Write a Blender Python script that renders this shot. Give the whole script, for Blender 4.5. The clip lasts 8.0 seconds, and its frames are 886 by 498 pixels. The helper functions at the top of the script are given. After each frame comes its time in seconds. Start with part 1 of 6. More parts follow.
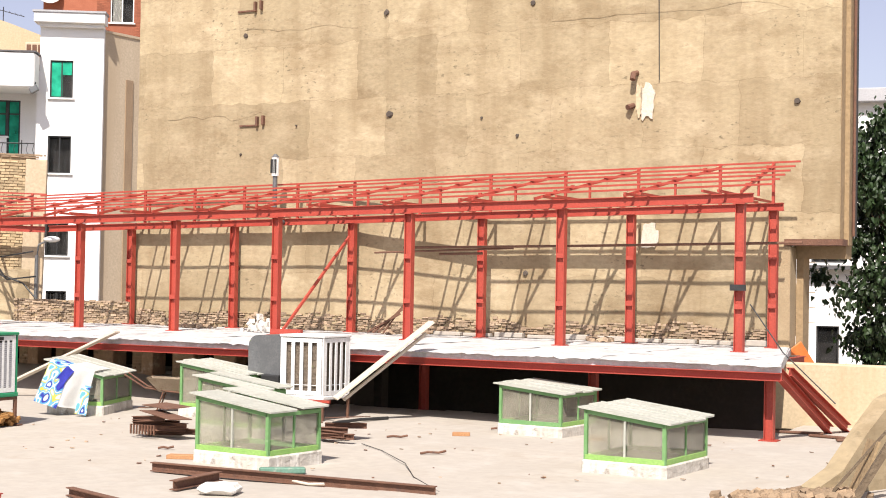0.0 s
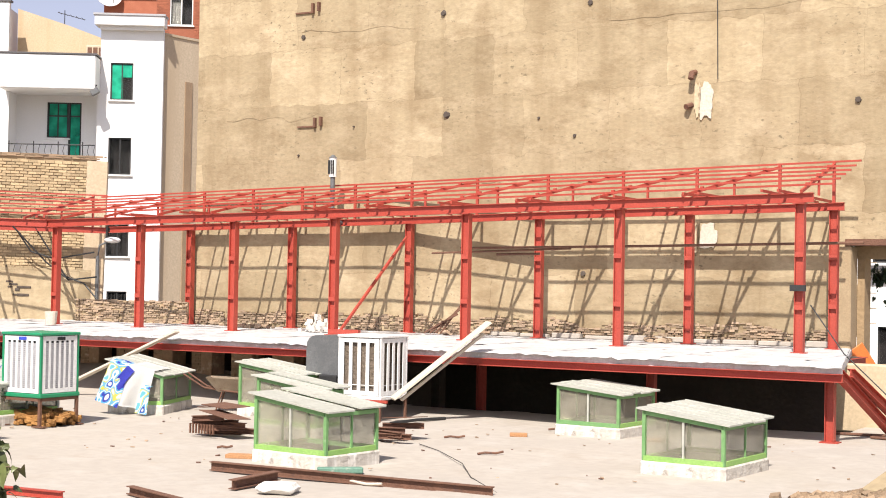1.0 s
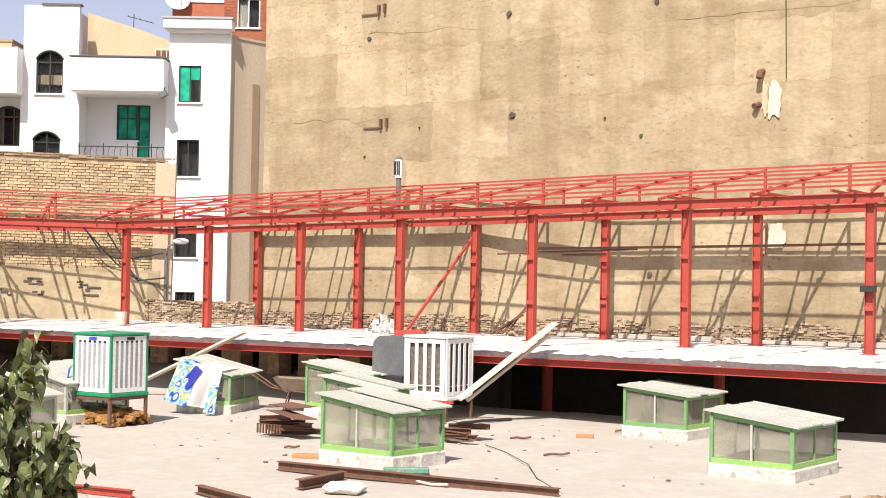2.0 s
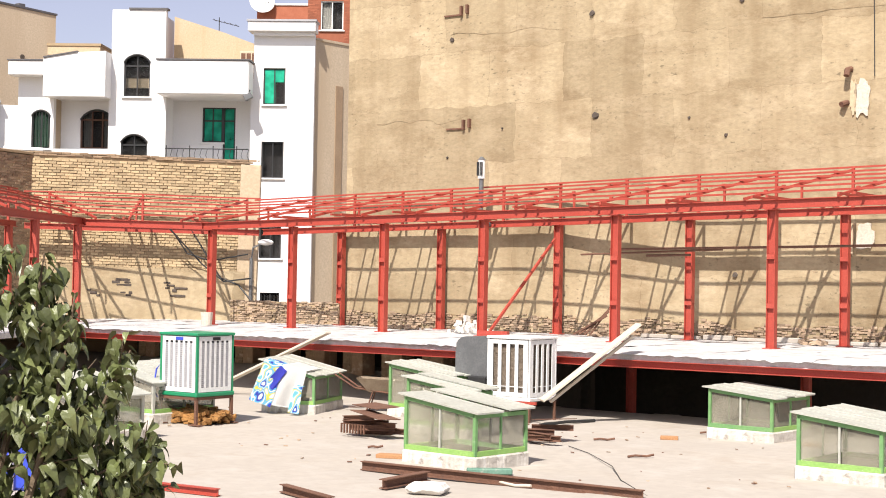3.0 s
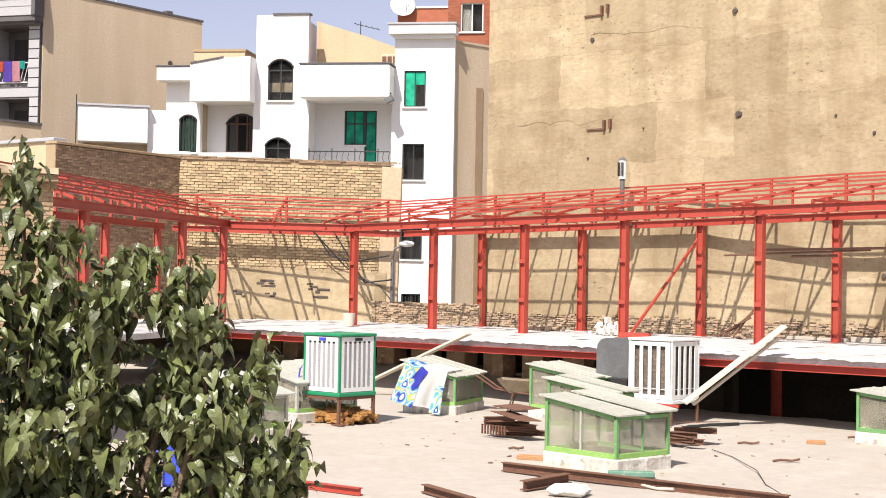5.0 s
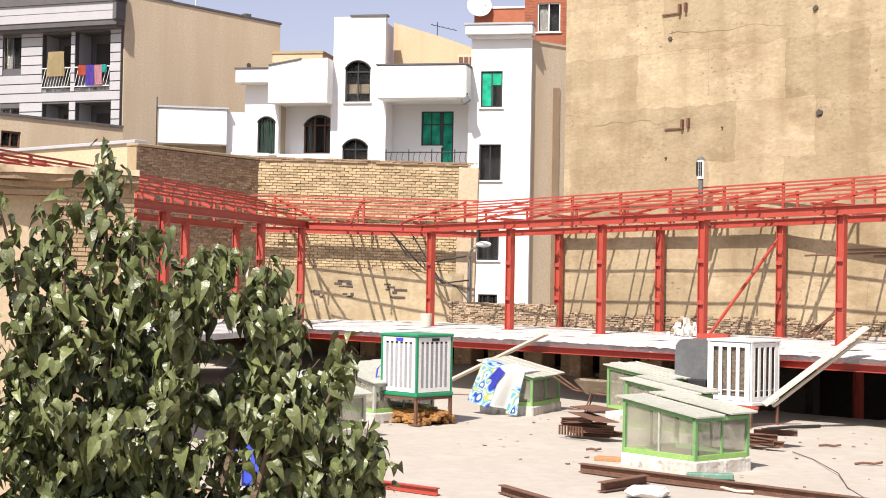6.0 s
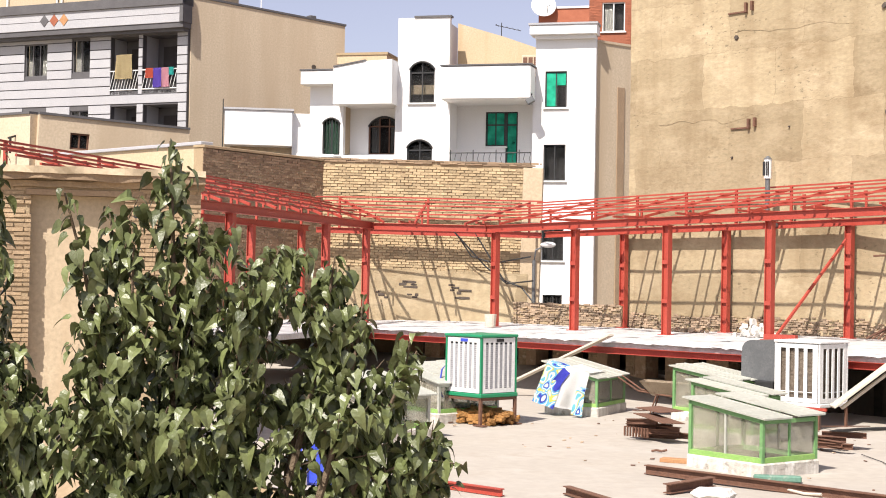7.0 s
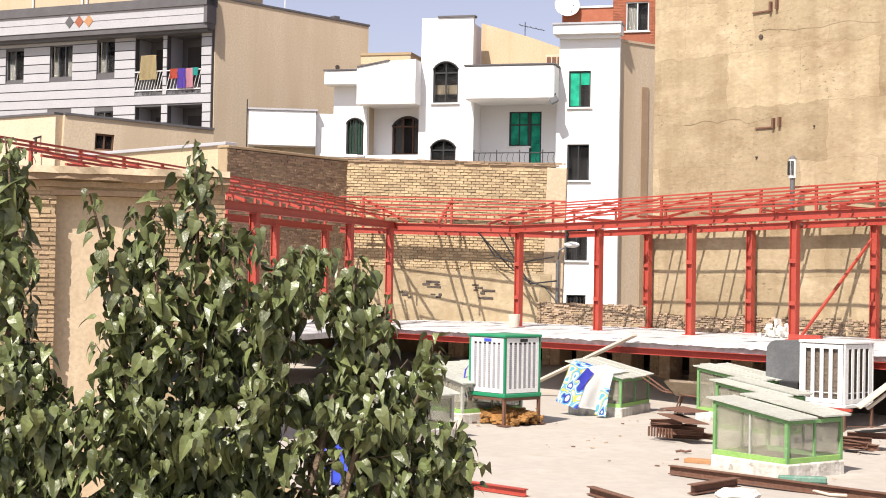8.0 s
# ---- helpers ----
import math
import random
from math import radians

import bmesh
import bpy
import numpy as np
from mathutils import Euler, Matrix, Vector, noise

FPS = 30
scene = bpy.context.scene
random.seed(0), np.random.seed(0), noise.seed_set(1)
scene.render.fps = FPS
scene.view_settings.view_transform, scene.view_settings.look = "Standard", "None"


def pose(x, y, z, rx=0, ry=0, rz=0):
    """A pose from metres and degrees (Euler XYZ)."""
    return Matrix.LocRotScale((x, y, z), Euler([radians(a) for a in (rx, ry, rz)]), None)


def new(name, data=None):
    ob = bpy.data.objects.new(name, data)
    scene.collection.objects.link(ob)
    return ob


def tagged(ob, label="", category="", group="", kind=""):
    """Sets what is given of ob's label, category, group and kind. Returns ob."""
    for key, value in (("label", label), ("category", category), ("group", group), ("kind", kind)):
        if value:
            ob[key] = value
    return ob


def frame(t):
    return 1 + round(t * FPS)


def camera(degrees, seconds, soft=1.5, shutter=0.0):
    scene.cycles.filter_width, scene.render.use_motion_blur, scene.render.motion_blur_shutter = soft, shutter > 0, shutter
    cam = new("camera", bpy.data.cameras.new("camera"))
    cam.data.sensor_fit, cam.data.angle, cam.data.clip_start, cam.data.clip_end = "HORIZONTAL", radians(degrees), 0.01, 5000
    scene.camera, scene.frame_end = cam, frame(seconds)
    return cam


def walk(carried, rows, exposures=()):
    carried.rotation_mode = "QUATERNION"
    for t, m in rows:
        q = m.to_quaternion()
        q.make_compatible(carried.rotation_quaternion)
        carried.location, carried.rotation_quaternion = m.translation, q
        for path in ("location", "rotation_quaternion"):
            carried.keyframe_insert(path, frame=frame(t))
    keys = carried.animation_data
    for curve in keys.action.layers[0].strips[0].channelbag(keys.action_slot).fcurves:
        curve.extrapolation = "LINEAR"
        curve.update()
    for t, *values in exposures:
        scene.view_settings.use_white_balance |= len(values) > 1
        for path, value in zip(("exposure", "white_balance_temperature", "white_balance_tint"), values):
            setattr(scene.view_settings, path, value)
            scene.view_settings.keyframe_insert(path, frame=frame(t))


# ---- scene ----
cam = camera(33.62, 8.0, soft=1.0)
EYE = 2.6
PAN = [  # seconds, yaw, pitch: a tripod pan, the roll stays
    (0.0, 0.006, 1.348),
    (0.5, 1.002, 1.334),
    (1.0, 2.240, 1.327),
    (1.5, 3.412, 1.320),
    (3.0, 8.048, 1.283),
    (3.5, 9.547, 1.265),
    (4.0, 10.764, 1.262),
    (4.5, 12.035, 1.252),
    (6.0, 16.533, 1.202),
    (6.5, 17.735, 1.192),
    (7.0, 19.048, 1.181),
    (7.5, 20.135, 1.164),
    (8.0, 19.970, 1.165),
]
walk(cam, [(t, pose(0, 0, EYE, 90 + pitch, -1.0, yaw)) for t, yaw, pitch in PAN])

# ---- light ----
SUN_WAY = Vector((0.08, 0.45, -0.56)).normalized()
scene.view_settings.exposure = 0.72
world = bpy.data.worlds.new("sky")
scene.world = world
world.use_nodes = True
wn = world.node_tree.nodes
sky = wn.new("ShaderNodeTexSky")
sky.sky_type, sky.sun_disc = "NISHITA", False
sky.sun_elevation, sky.sun_rotation = math.asin(-SUN_WAY.z), math.atan2(-SUN_WAY.x, -SUN_WAY.y)
sky.air_density, sky.dust_density, sky.ozone_density, sky.altitude = 1.0, 4.5, 2.0, 1200
haze = wn.new("ShaderNodeHueSaturation")  # dusty city air: paler, slightly violet
haze.inputs["Hue"].default_value, haze.inputs["Saturation"].default_value = 0.535, 0.55
world.node_tree.links.new(sky.outputs[0], haze.inputs["Color"])
world.node_tree.links.new(haze.outputs[0], wn["Background"].inputs[0])
wn["Background"].inputs[1].default_value = 0.095
sun = new("sun", bpy.data.lights.new("sun", "SUN"))
sun.data.energy, sun.data.angle, sun.data.color = 4.65, radians(0.53), (1.0, 0.925, 0.84)
sun.matrix_world = Matrix.Translation((0, 0, 40)) @ SUN_WAY.to_track_quat("-Z", "Y").to_matrix().to_4x4()

# ---- materials ----


def mat(name, a, b, scale=3.0, rough=0.8, metal=0.0, bump=0.2, fine=40.0, streak=None, stain=None, vary=0.0, island=0.0,
        stretch=(1, 1, 1), wear=None, grainy=0.72, fields=None, pits=0.0):
    """Two colours mixed by coarse noise, fine grain, optional vertical streaks, stains, chips of a third colour, and bump."""
    m = bpy.data.materials.new(name)
    m.use_nodes = True
    nt = m.node_tree
    nd, ln = nt.nodes, nt.links
    bsdf = nd["Principled BSDF"]
    bsdf.inputs["Roughness"].default_value, bsdf.inputs["Metallic"].default_value = rough, metal
    co = nd.new("ShaderNodeTexCoord")
    mp = nd.new("ShaderNodeMapping")
    mp.inputs["Scale"].default_value = stretch
    ln.new(co.outputs["Object"], mp.inputs[0])

    def noise_tex(sc, detail=5.0, vec=None, r=0.6):
        n = nd.new("ShaderNodeTexNoise")
        n.inputs["Scale"].default_value, n.inputs["Detail"].default_value, n.inputs["Roughness"].default_value = sc, detail, r
        ln.new(vec or mp.outputs[0], n.inputs["Vector"])
        return n.outputs["Fac"]

    def ramp(fac, lo, hi):
        r = nd.new("ShaderNodeMapRange")
        r.inputs["From Min"].default_value, r.inputs["From Max"].default_value = lo, hi
        ln.new(fac, r.inputs["Value"])
        return r.outputs["Result"]

    def mix(fac, c1, c2, kind="MIX"):
        x = nd.new("ShaderNodeMix")
        x.data_type, x.blend_type = "RGBA", kind
        for sock, v in ((x.inputs["Factor"], fac), (x.inputs["A"], c1), (x.inputs["B"], c2)):
            if isinstance(v, (int, float)):
                sock.default_value = v
            elif isinstance(v, tuple):
                sock.default_value = (*v, 1)
            else:
                ln.new(v, sock)
        return x.outputs["Result"]

    big = noise_tex(scale)
    col = mix(ramp(big, 0.35, 0.65), a, b)
    grain = noise_tex(fine, 6.0)
    col = mix(ramp(grain, 0.3, 0.75), col, tuple(grainy * (x + y) / 2 for x, y in zip(a, b)))
    if streak:
        m2 = nd.new("ShaderNodeMapping")
        m2.inputs["Scale"].default_value = (streak[0], streak[0], streak[1])
        ln.new(co.outputs["Object"], m2.inputs[0])
        col = mix(ramp(noise_tex(1.0, 4.0, m2.outputs[0]), *streak[3]), col, streak[2])
    if stain:
        col = mix(ramp(noise_tex(stain[0], 8.0, None, 0.7), *stain[2]), col, stain[1])
    if wear:
        col = mix(ramp(noise_tex(wear[0], 9.0, None, 0.75), *wear[2]), col, wear[1])
    if fields:  # plaster laid in rough rectangular fields, with thin cracks along them
        m3 = nd.new("ShaderNodeMapping")
        m3.inputs["Rotation"].default_value = (radians(90), 0, 0)
        wob = nd.new("ShaderNodeVectorMath")
        wob.operation = "ADD"
        nz = nd.new("ShaderNodeTexNoise")
        nz.inputs["Scale"].default_value, nz.inputs["Detail"].default_value = 2.0, 6.0
        ln.new(co.outputs["Object"], nz.inputs["Vector"])
        sc3 = nd.new("ShaderNodeVectorMath")
        sc3.operation = "SCALE"
        sc3.inputs["Scale"].default_value = 0.35
        ln.new(nz.outputs["Color"], sc3.inputs[0])
        ln.new(co.outputs["Object"], wob.inputs[0])
        ln.new(sc3.outputs[0], wob.inputs[1])
        ln.new(wob.outputs[0], m3.inputs[0])
        bt = nd.new("ShaderNodeTexBrick")
        bt.offset, bt.squash = 0.37, 1.0
        for key, v in (("Scale", 1.0), ("Brick Width", fields[0]), ("Row Height", fields[1]), ("Mortar Size", 0.012), ("Mortar Smooth", 1.0), ("Bias", 0.1)):
            bt.inputs[key].default_value = v
        bt.inputs["Color1"].default_value, bt.inputs["Color2"].default_value, bt.inputs["Mortar"].default_value = (0.68, 0.66, 0.63, 1), (1, 1, 1, 1), (0.66, 0.63, 0.60, 1)
        ln.new(m3.outputs[0], bt.inputs["Vector"])
        col = mix(fields[2], col, bt.outputs["Color"], "MULTIPLY")
        m4 = nd.new("ShaderNodeMapping")
        m4.inputs["Scale"].default_value = (0.9, 0.9, 7.0)
        ln.new(co.outputs["Object"], m4.inputs[0])
        col = mix(ramp(noise_tex(1.0, 8.0, m4.outputs[0], 0.65), 0.62, 0.74), col, tuple(0.62 * x for x in a))
    if pits:  # small dark pits and chipped spots, in drifts
        drift = ramp(noise_tex(0.45, 3.0), 0.42, 0.62)
        spot = ramp(noise_tex(6.0, 4.0, None, 0.6), 0.58, 0.68)
        both = nd.new("ShaderNodeMath")
        both.operation = "MULTIPLY"
        ln.new(drift, both.inputs[0]), ln.new(spot, both.inputs[1])
        less = nd.new("ShaderNodeMath")
        less.operation = "MULTIPLY"
        less.inputs[1].default_value = pits
        ln.new(both.outputs[0], less.inputs[0])
        col = mix(less.outputs[0], col, tuple(0.38 * x for x in a))
    if vary:
        oi = nd.new("ShaderNodeObjectInfo")
        col = mix(vary, col, mix(oi.outputs["Random"], (0.25, 0.25, 0.25), (1, 1, 1)), "MULTIPLY")
    if island:
        ge = nd.new("ShaderNodeNewGeometry")
        col = mix(island, col, mix(ge.outputs["Random Per Island"], (0.2, 0.2, 0.2), (1, 1, 1)), "MULTIPLY")
    ln.new(col, bsdf.inputs["Base Color"])
    if bump:
        bp = nd.new("ShaderNodeBump")
        bp.inputs["Strength"].default_value, bp.inputs["Distance"].default_value = bump, 0.02
        ln.new(grain, bp.inputs["Height"])
        b2 = nd.new("ShaderNodeBump")
        b2.inputs["Strength"].default_value, b2.inputs["Distance"].default_value = bump * 0.8, 0.08
        ln.new(big, b2.inputs["Height"])
        ln.new(bp.outputs[0], b2.inputs["Normal"])
        ln.new(b2.outputs[0], bsdf.inputs["Normal"])
    return m


def glass_mat(name, tint, rough=0.15, alpha=0.35, coat_color=(0.5, 0.48, 0.4)):
    """Clear window glass mixed with a thin diffuse coat: dust, and on green panes their bright reflection."""
    m = bpy.data.materials.new(name)
    m.use_nodes = True
    nd, ln = m.node_tree.nodes, m.node_tree.links
    bsdf = nd["Principled BSDF"]
    bsdf.inputs["Base Color"].default_value = (*tint, 1)
    bsdf.inputs["Roughness"].default_value = rough
    bsdf.inputs["Transmission Weight"].default_value = 1.0
    bsdf.inputs["IOR"].default_value = 1.1
    coat_bsdf = nd.new("ShaderNodeBsdfDiffuse")
    coat_bsdf.inputs[0].default_value = (*coat_color, 1)
    no = nd.new("ShaderNodeTexNoise")
    no.inputs["Scale"].default_value, no.inputs["Detail"].default_value = 2.2, 6
    co = nd.new("ShaderNodeTexCoord")
    ln.new(co.outputs["Object"], no.inputs["Vector"])
    r = nd.new("ShaderNodeMapRange")
    r.inputs["From Min"].default_value, r.inputs["From Max"].default_value = 0.3, 0.75
    r.inputs["To Min"].default_value, r.inputs["To Max"].default_value = alpha * 0.5, min(1, alpha * 1.6)
    ln.new(no.outputs["Fac"], r.inputs["Value"])
    mx = nd.new("ShaderNodeMixShader")
    ln.new(r.outputs[0], mx.inputs[0])
    ln.new(bsdf.outputs[0], mx.inputs[1])
    ln.new(coat_bsdf.outputs[0], mx.inputs[2])
    ln.new(mx.outputs[0], nd["Material Output"].inputs[0])
    return m


MUD = mat("mud_plaster", (0.435, 0.345, 0.215), (0.485, 0.39, 0.25), 0.4, 0.95, 0, 0.45, 7.0, streak=(1.3, 0.12, (0.29, 0.215, 0.125), (0.45, 0.8)),
          stain=(0.5, (0.235, 0.165, 0.09), (0.50, 0.74)), wear=(0.8, (0.54, 0.44, 0.30), (0.50, 0.8)), stretch=(1, 1, 1.7), fields=(2.3, 1.5, 0.85), pits=1.0)
MUD_SCAR = mat("flaked_mud_plaster", (0.37, 0.285, 0.175), (0.43, 0.335, 0.21), 2.0, 0.95, 0, 0.5, 14, island=0.3)
# darker mud tone; on the passage walls it also carries their shade
MUD_DARK = mat("dark_mud_with_shade", (0.335, 0.235, 0.13), (0.38, 0.27, 0.155), 1.5, 0.95, 0, 0.6, 12)
RUBBLE = mat("rubble_stone", (0.47, 0.33, 0.225), (0.56, 0.43, 0.305), 3.0, 0.95, 0, 0.6, 25, island=0.7)
BRICK_Y = mat("yellow_brick", (0.56, 0.42, 0.245), (0.65, 0.50, 0.305), 0.8, 0.9, 0, 0.4, 20, island=0.5, stain=(0.8, (0.42, 0.31, 0.19), (0.55, 0.7)))
BRICK_D = mat("dark_old_brick", (0.36, 0.25, 0.16), (0.43, 0.31, 0.20), 1.2, 0.95, 0, 0.5, 25, island=0.5)
BRICK_O = mat("old_tan_brick", (0.42, 0.295, 0.175), (0.52, 0.38, 0.24), 1.5, 0.95, 0, 0.6, 20, island=0.3, stain=(1.2, (0.30, 0.21, 0.14), (0.5, 0.75)))
BRICK_R = mat("red_facing_brick", (0.37, 0.115, 0.06), (0.45, 0.155, 0.085), 3.0, 0.85, 0, 0.3, 30, island=0.4)
MORTAR = mat("mortar", (0.36, 0.265, 0.16), (0.42, 0.32, 0.20), 2.0, 0.95, 0, 0.4, 30)
CREAM = mat("cream_render", (0.52, 0.41, 0.28), (0.57, 0.46, 0.32), 0.4, 0.9, 0, 0.25, 15, streak=(0.9, 0.08, (0.45, 0.34, 0.22), (0.5, 0.75)))
CREAM_Y = mat("yellowed_render", (0.54, 0.42, 0.27), (0.60, 0.48, 0.33), 0.6, 0.9, 0, 0.2, 15, streak=(1.2, 0.1, (0.44, 0.32, 0.19), (0.48, 0.75)))
TAN = mat("tan_render", (0.58, 0.47, 0.34), (0.63, 0.52, 0.385), 0.35, 0.9, 0, 0.25, 12, streak=(0.7, 0.06, (0.46, 0.36, 0.25), (0.45, 0.72)))
WHITE = mat("white_stone_cladding", (0.80, 0.795, 0.79), (0.84, 0.83, 0.82), 0.5, 0.7, 0, 0.1, 20, grainy=0.9, streak=(1.0, 0.1, (0.74, 0.73, 0.71), (0.55, 0.8)))
PALE = mat("pale_stone", (0.42, 0.42, 0.445), (0.48, 0.475, 0.495), 1.0, 0.6, 0, 0.1, 25, vary=0.15)
CHAR = mat("charcoal_trim_and_shade", (0.085, 0.08, 0.085), (0.12, 0.115, 0.12), 2.0, 0.6, 0, 0.15, 30)
ROOFING = mat("cement_roof", (0.385, 0.345, 0.30), (0.435, 0.395, 0.345), 0.35, 0.95, 0, 0.25, 5, stain=(0.7, (0.33, 0.28, 0.225), (0.52, 0.85)), wear=(1.1, (0.47, 0.44, 0.40), (0.5, 0.8)), grainy=0.86)
LIME = mat("limewash", (0.70, 0.67, 0.62), (0.78, 0.75, 0.70), 3.0, 0.95, 0, 0.6, 18, stain=(2.5, (0.55, 0.48, 0.40), (0.6, 0.75)))
KERB = mat("stained_kerb_render", (0.50, 0.46, 0.41), (0.60, 0.56, 0.50), 3.0, 0.95, 0, 0.8, 14, streak=(5.0, 0.5, (0.70, 0.68, 0.64), (0.5, 0.68)), stain=(4.5, (0.20, 0.17, 0.14), (0.57, 0.70)))
GYPSUM = mat("aged_gypsum", (0.58, 0.51, 0.42), (0.66, 0.59, 0.50), 3.0, 0.95, 0, 0.5, 18, stain=(2.5, (0.48, 0.40, 0.30), (0.55, 0.75)))
FOIL = mat("white_roof_membrane", (0.56, 0.56, 0.57), (0.64, 0.64, 0.64), 2.0, 0.6, 0, 0.9, 12, stain=(1.6, (0.36, 0.33, 0.31), (0.48, 0.72)), wear=(5.0, (0.30, 0.27, 0.25), (0.62, 0.74)))
RED = mat("red_oxide_paint", (0.37, 0.05, 0.033), (0.44, 0.072, 0.046), 1.5, 0.55, 0, 0.2, 30, stain=(4.0, (0.42, 0.07, 0.05), (0.6, 0.72)), wear=(9.0, (0.20, 0.09, 0.06), (0.66, 0.74)))
RUST = mat("rusty_steel", (0.15, 0.075, 0.05), (0.22, 0.11, 0.07), 5.0, 0.8, 0.2, 0.4, 40, wear=(8.0, (0.10, 0.06, 0.05), (0.55, 0.7)))
GREEN = mat("lime_green_paint", (0.22, 0.42, 0.10), (0.30, 0.50, 0.14), 3.0, 0.6, 0, 0.2, 30, wear=(9.0, (0.55, 0.58, 0.40), (0.60, 0.72)))
GREEN_D = mat("old_green_paint", (0.13, 0.30, 0.11), (0.19, 0.36, 0.14), 3.0, 0.6, 0, 0.2, 30, wear=(9.0, (0.42, 0.45, 0.36), (0.62, 0.74)))
GREEN_C = mat("emerald_enamel", (0.015, 0.24, 0.11), (0.02, 0.28, 0.13), 3.0, 0.4, 0, 0.05, 40)
TIN = mat("weathered_zinc_sheet", (0.47, 0.48, 0.42), (0.58, 0.58, 0.52), 2.0, 0.65, 0.15, 0.25, 18, stain=(3.0, (0.32, 0.29, 0.23), (0.58, 0.75)), vary=0.15)
TEAL = mat("faded_teal_paint", (0.10, 0.22, 0.165), (0.16, 0.29, 0.22), 4.0, 0.7, 0, 0.3, 30, wear=(8.0, (0.30, 0.32, 0.27), (0.56, 0.7)))
GALV = mat("galvanised_steel", (0.15, 0.155, 0.16), (0.21, 0.215, 0.22), 4.0, 0.45, 0.4, 0.1, 30)
ENAMEL = mat("white_enamel", (0.80, 0.80, 0.79), (0.84, 0.84, 0.83), 2.0, 0.4, 0, 0.05, 30, stain=(5.0, (0.70, 0.67, 0.62), (0.62, 0.8)))
STRAW = mat("aspen_pad", (0.13, 0.10, 0.075), (0.24, 0.19, 0.145), 12.0, 0.95, 0, 0.8, 60)
STRAW_O = mat("orange_straw", (0.40, 0.19, 0.055), (0.50, 0.26, 0.085), 6.0, 0.95, 0, 0.8, 50, island=0.4)
WOOD = mat("weathered_plank", (0.62, 0.55, 0.45), (0.70, 0.63, 0.53), 3.0, 0.85, 0, 0.3, 40, stretch=(0.4, 6, 6))
BRICK_T = mat("orange_clay", (0.40, 0.20, 0.09), (0.48, 0.26, 0.125), 4.0, 0.9, 0, 0.4, 40)
# near-black that paints the shade of holes, wells and the space under the deck
DARK = mat("recess_shade", (0.075, 0.058, 0.048), (0.11, 0.088, 0.072), 1.0, 0.95, 0, 0.4, 10)
DARKMETAL = mat("black_iron", (0.03, 0.03, 0.032), (0.05, 0.05, 0.05), 6.0, 0.5, 0.3, 0.1, 40)
EARTH = mat("dusty_ground", (0.36, 0.30, 0.22), (0.44, 0.37, 0.28), 0.05, 0.95, 0, 0.3, 2.0)
ASPHALT = mat("asphalt_roof", (0.12, 0.11, 0.10), (0.17, 0.155, 0.14), 0.5, 0.9, 0, 0.3, 15)
BARK = mat("bark", (0.12, 0.085, 0.055), (0.19, 0.14, 0.09), 6.0, 0.95, 0, 0.7, 30)
LEAF = mat("mulberry_leaf", (0.135, 0.17, 0.058), (0.225, 0.25, 0.10), 3.0, 0.36, 0, 0.25, 25, island=0.75)
LEAF_D = mat("dark_leaf", (0.022, 0.05, 0.014), (0.04, 0.075, 0.02), 2.0, 0.5, 0, 0.2, 20, island=0.6)
ORANGE = mat("orange_plastic", (0.70, 0.16, 0.03), (0.78, 0.21, 0.05), 3.0, 0.5, 0, 0.1, 20)
CLOTH = mat("white_cloth", (0.80, 0.79, 0.77), (0.86, 0.85, 0.83), 3.0, 0.95, 0, 0.3, 40, grainy=0.92)
PLASTIC_B = mat("blue_plastic", (0.04, 0.07, 0.50), (0.05, 0.09, 0.60), 3.0, 0.4, 0, 0.1, 20)
CURTAIN = mat("curtain", (0.72, 0.69, 0.64), (0.80, 0.77, 0.72), 3.0, 0.9, 0, 0.2, 30)
# near-black that paints the dimness of interiors
ROOM = mat("dim_interior_tone", (0.035, 0.03, 0.03), (0.06, 0.05, 0.05), 1.0, 0.9, 0, 0.1, 10)
GLASS_SKY = glass_mat("dusty_glass", (0.90, 0.92, 0.90), 0.12, 0.30, (0.36, 0.335, 0.27))
GLASS_DARK = glass_mat("dark_window_glass", (0.35, 0.36, 0.36), 0.05, 0.04, (0.2, 0.2, 0.2))
GLASS_OLIVE = glass_mat("grey_green_window_glass", (0.20, 0.32, 0.25), 0.05, 0.35, (0.07, 0.13, 0.095))
# the green coat paints the panes' bright reflection as a diffuse colour
GLASS_GREEN = glass_mat("green_window_glass", (0.05, 0.42, 0.28), 0.05, 0.6, (0.04, 0.46, 0.30))

# ---- building blocks ----
U3, N3 = Vector((0.887, -0.461, 0)).normalized(), Vector((0.461, 0.887, 0)).normalized()
WING = Matrix(((U3.x, N3.x, 0, 0), (U3.y, N3.y, 0, 0), (0, 0, 1, 0), (0, 0, 0, 1)))  # along the long wall, away from the eye, up


def P(s, n, z=0.0):
    return WING @ Vector((s, n, z))


def at(s, n, z=0.0, turn=0.0):
    """A pose in the frame of the long wall."""
    return Matrix.Translation(P(s, n, z)) @ WING.to_3x3().to_4x4() @ pose(0, 0, 0, 0, 0, turn)


def thing(name, m, label, category, group="", kind=""):
    ob = new(name)
    ob.empty_display_size = 0.2
    ob.matrix_world = m
    return tagged(ob, label, category, group, kind)


def mesh_of(name, bm, material, smooth=False):
    me = bpy.data.meshes.new(name)
    bm.normal_update()
    bm.to_mesh(me)
    bm.free()
    for x in material if isinstance(material, (list, tuple)) else (material,):
        me.materials.append(x)
    if smooth:
        me.polygons.foreach_set("use_smooth", [True] * len(me.polygons))
    return me


def part(name, bm, material, parent, label="", smooth=False):
    ob = new(name, mesh_of(name, bm, material, smooth))
    ob.parent = parent
    return tagged(ob, label) if label else ob


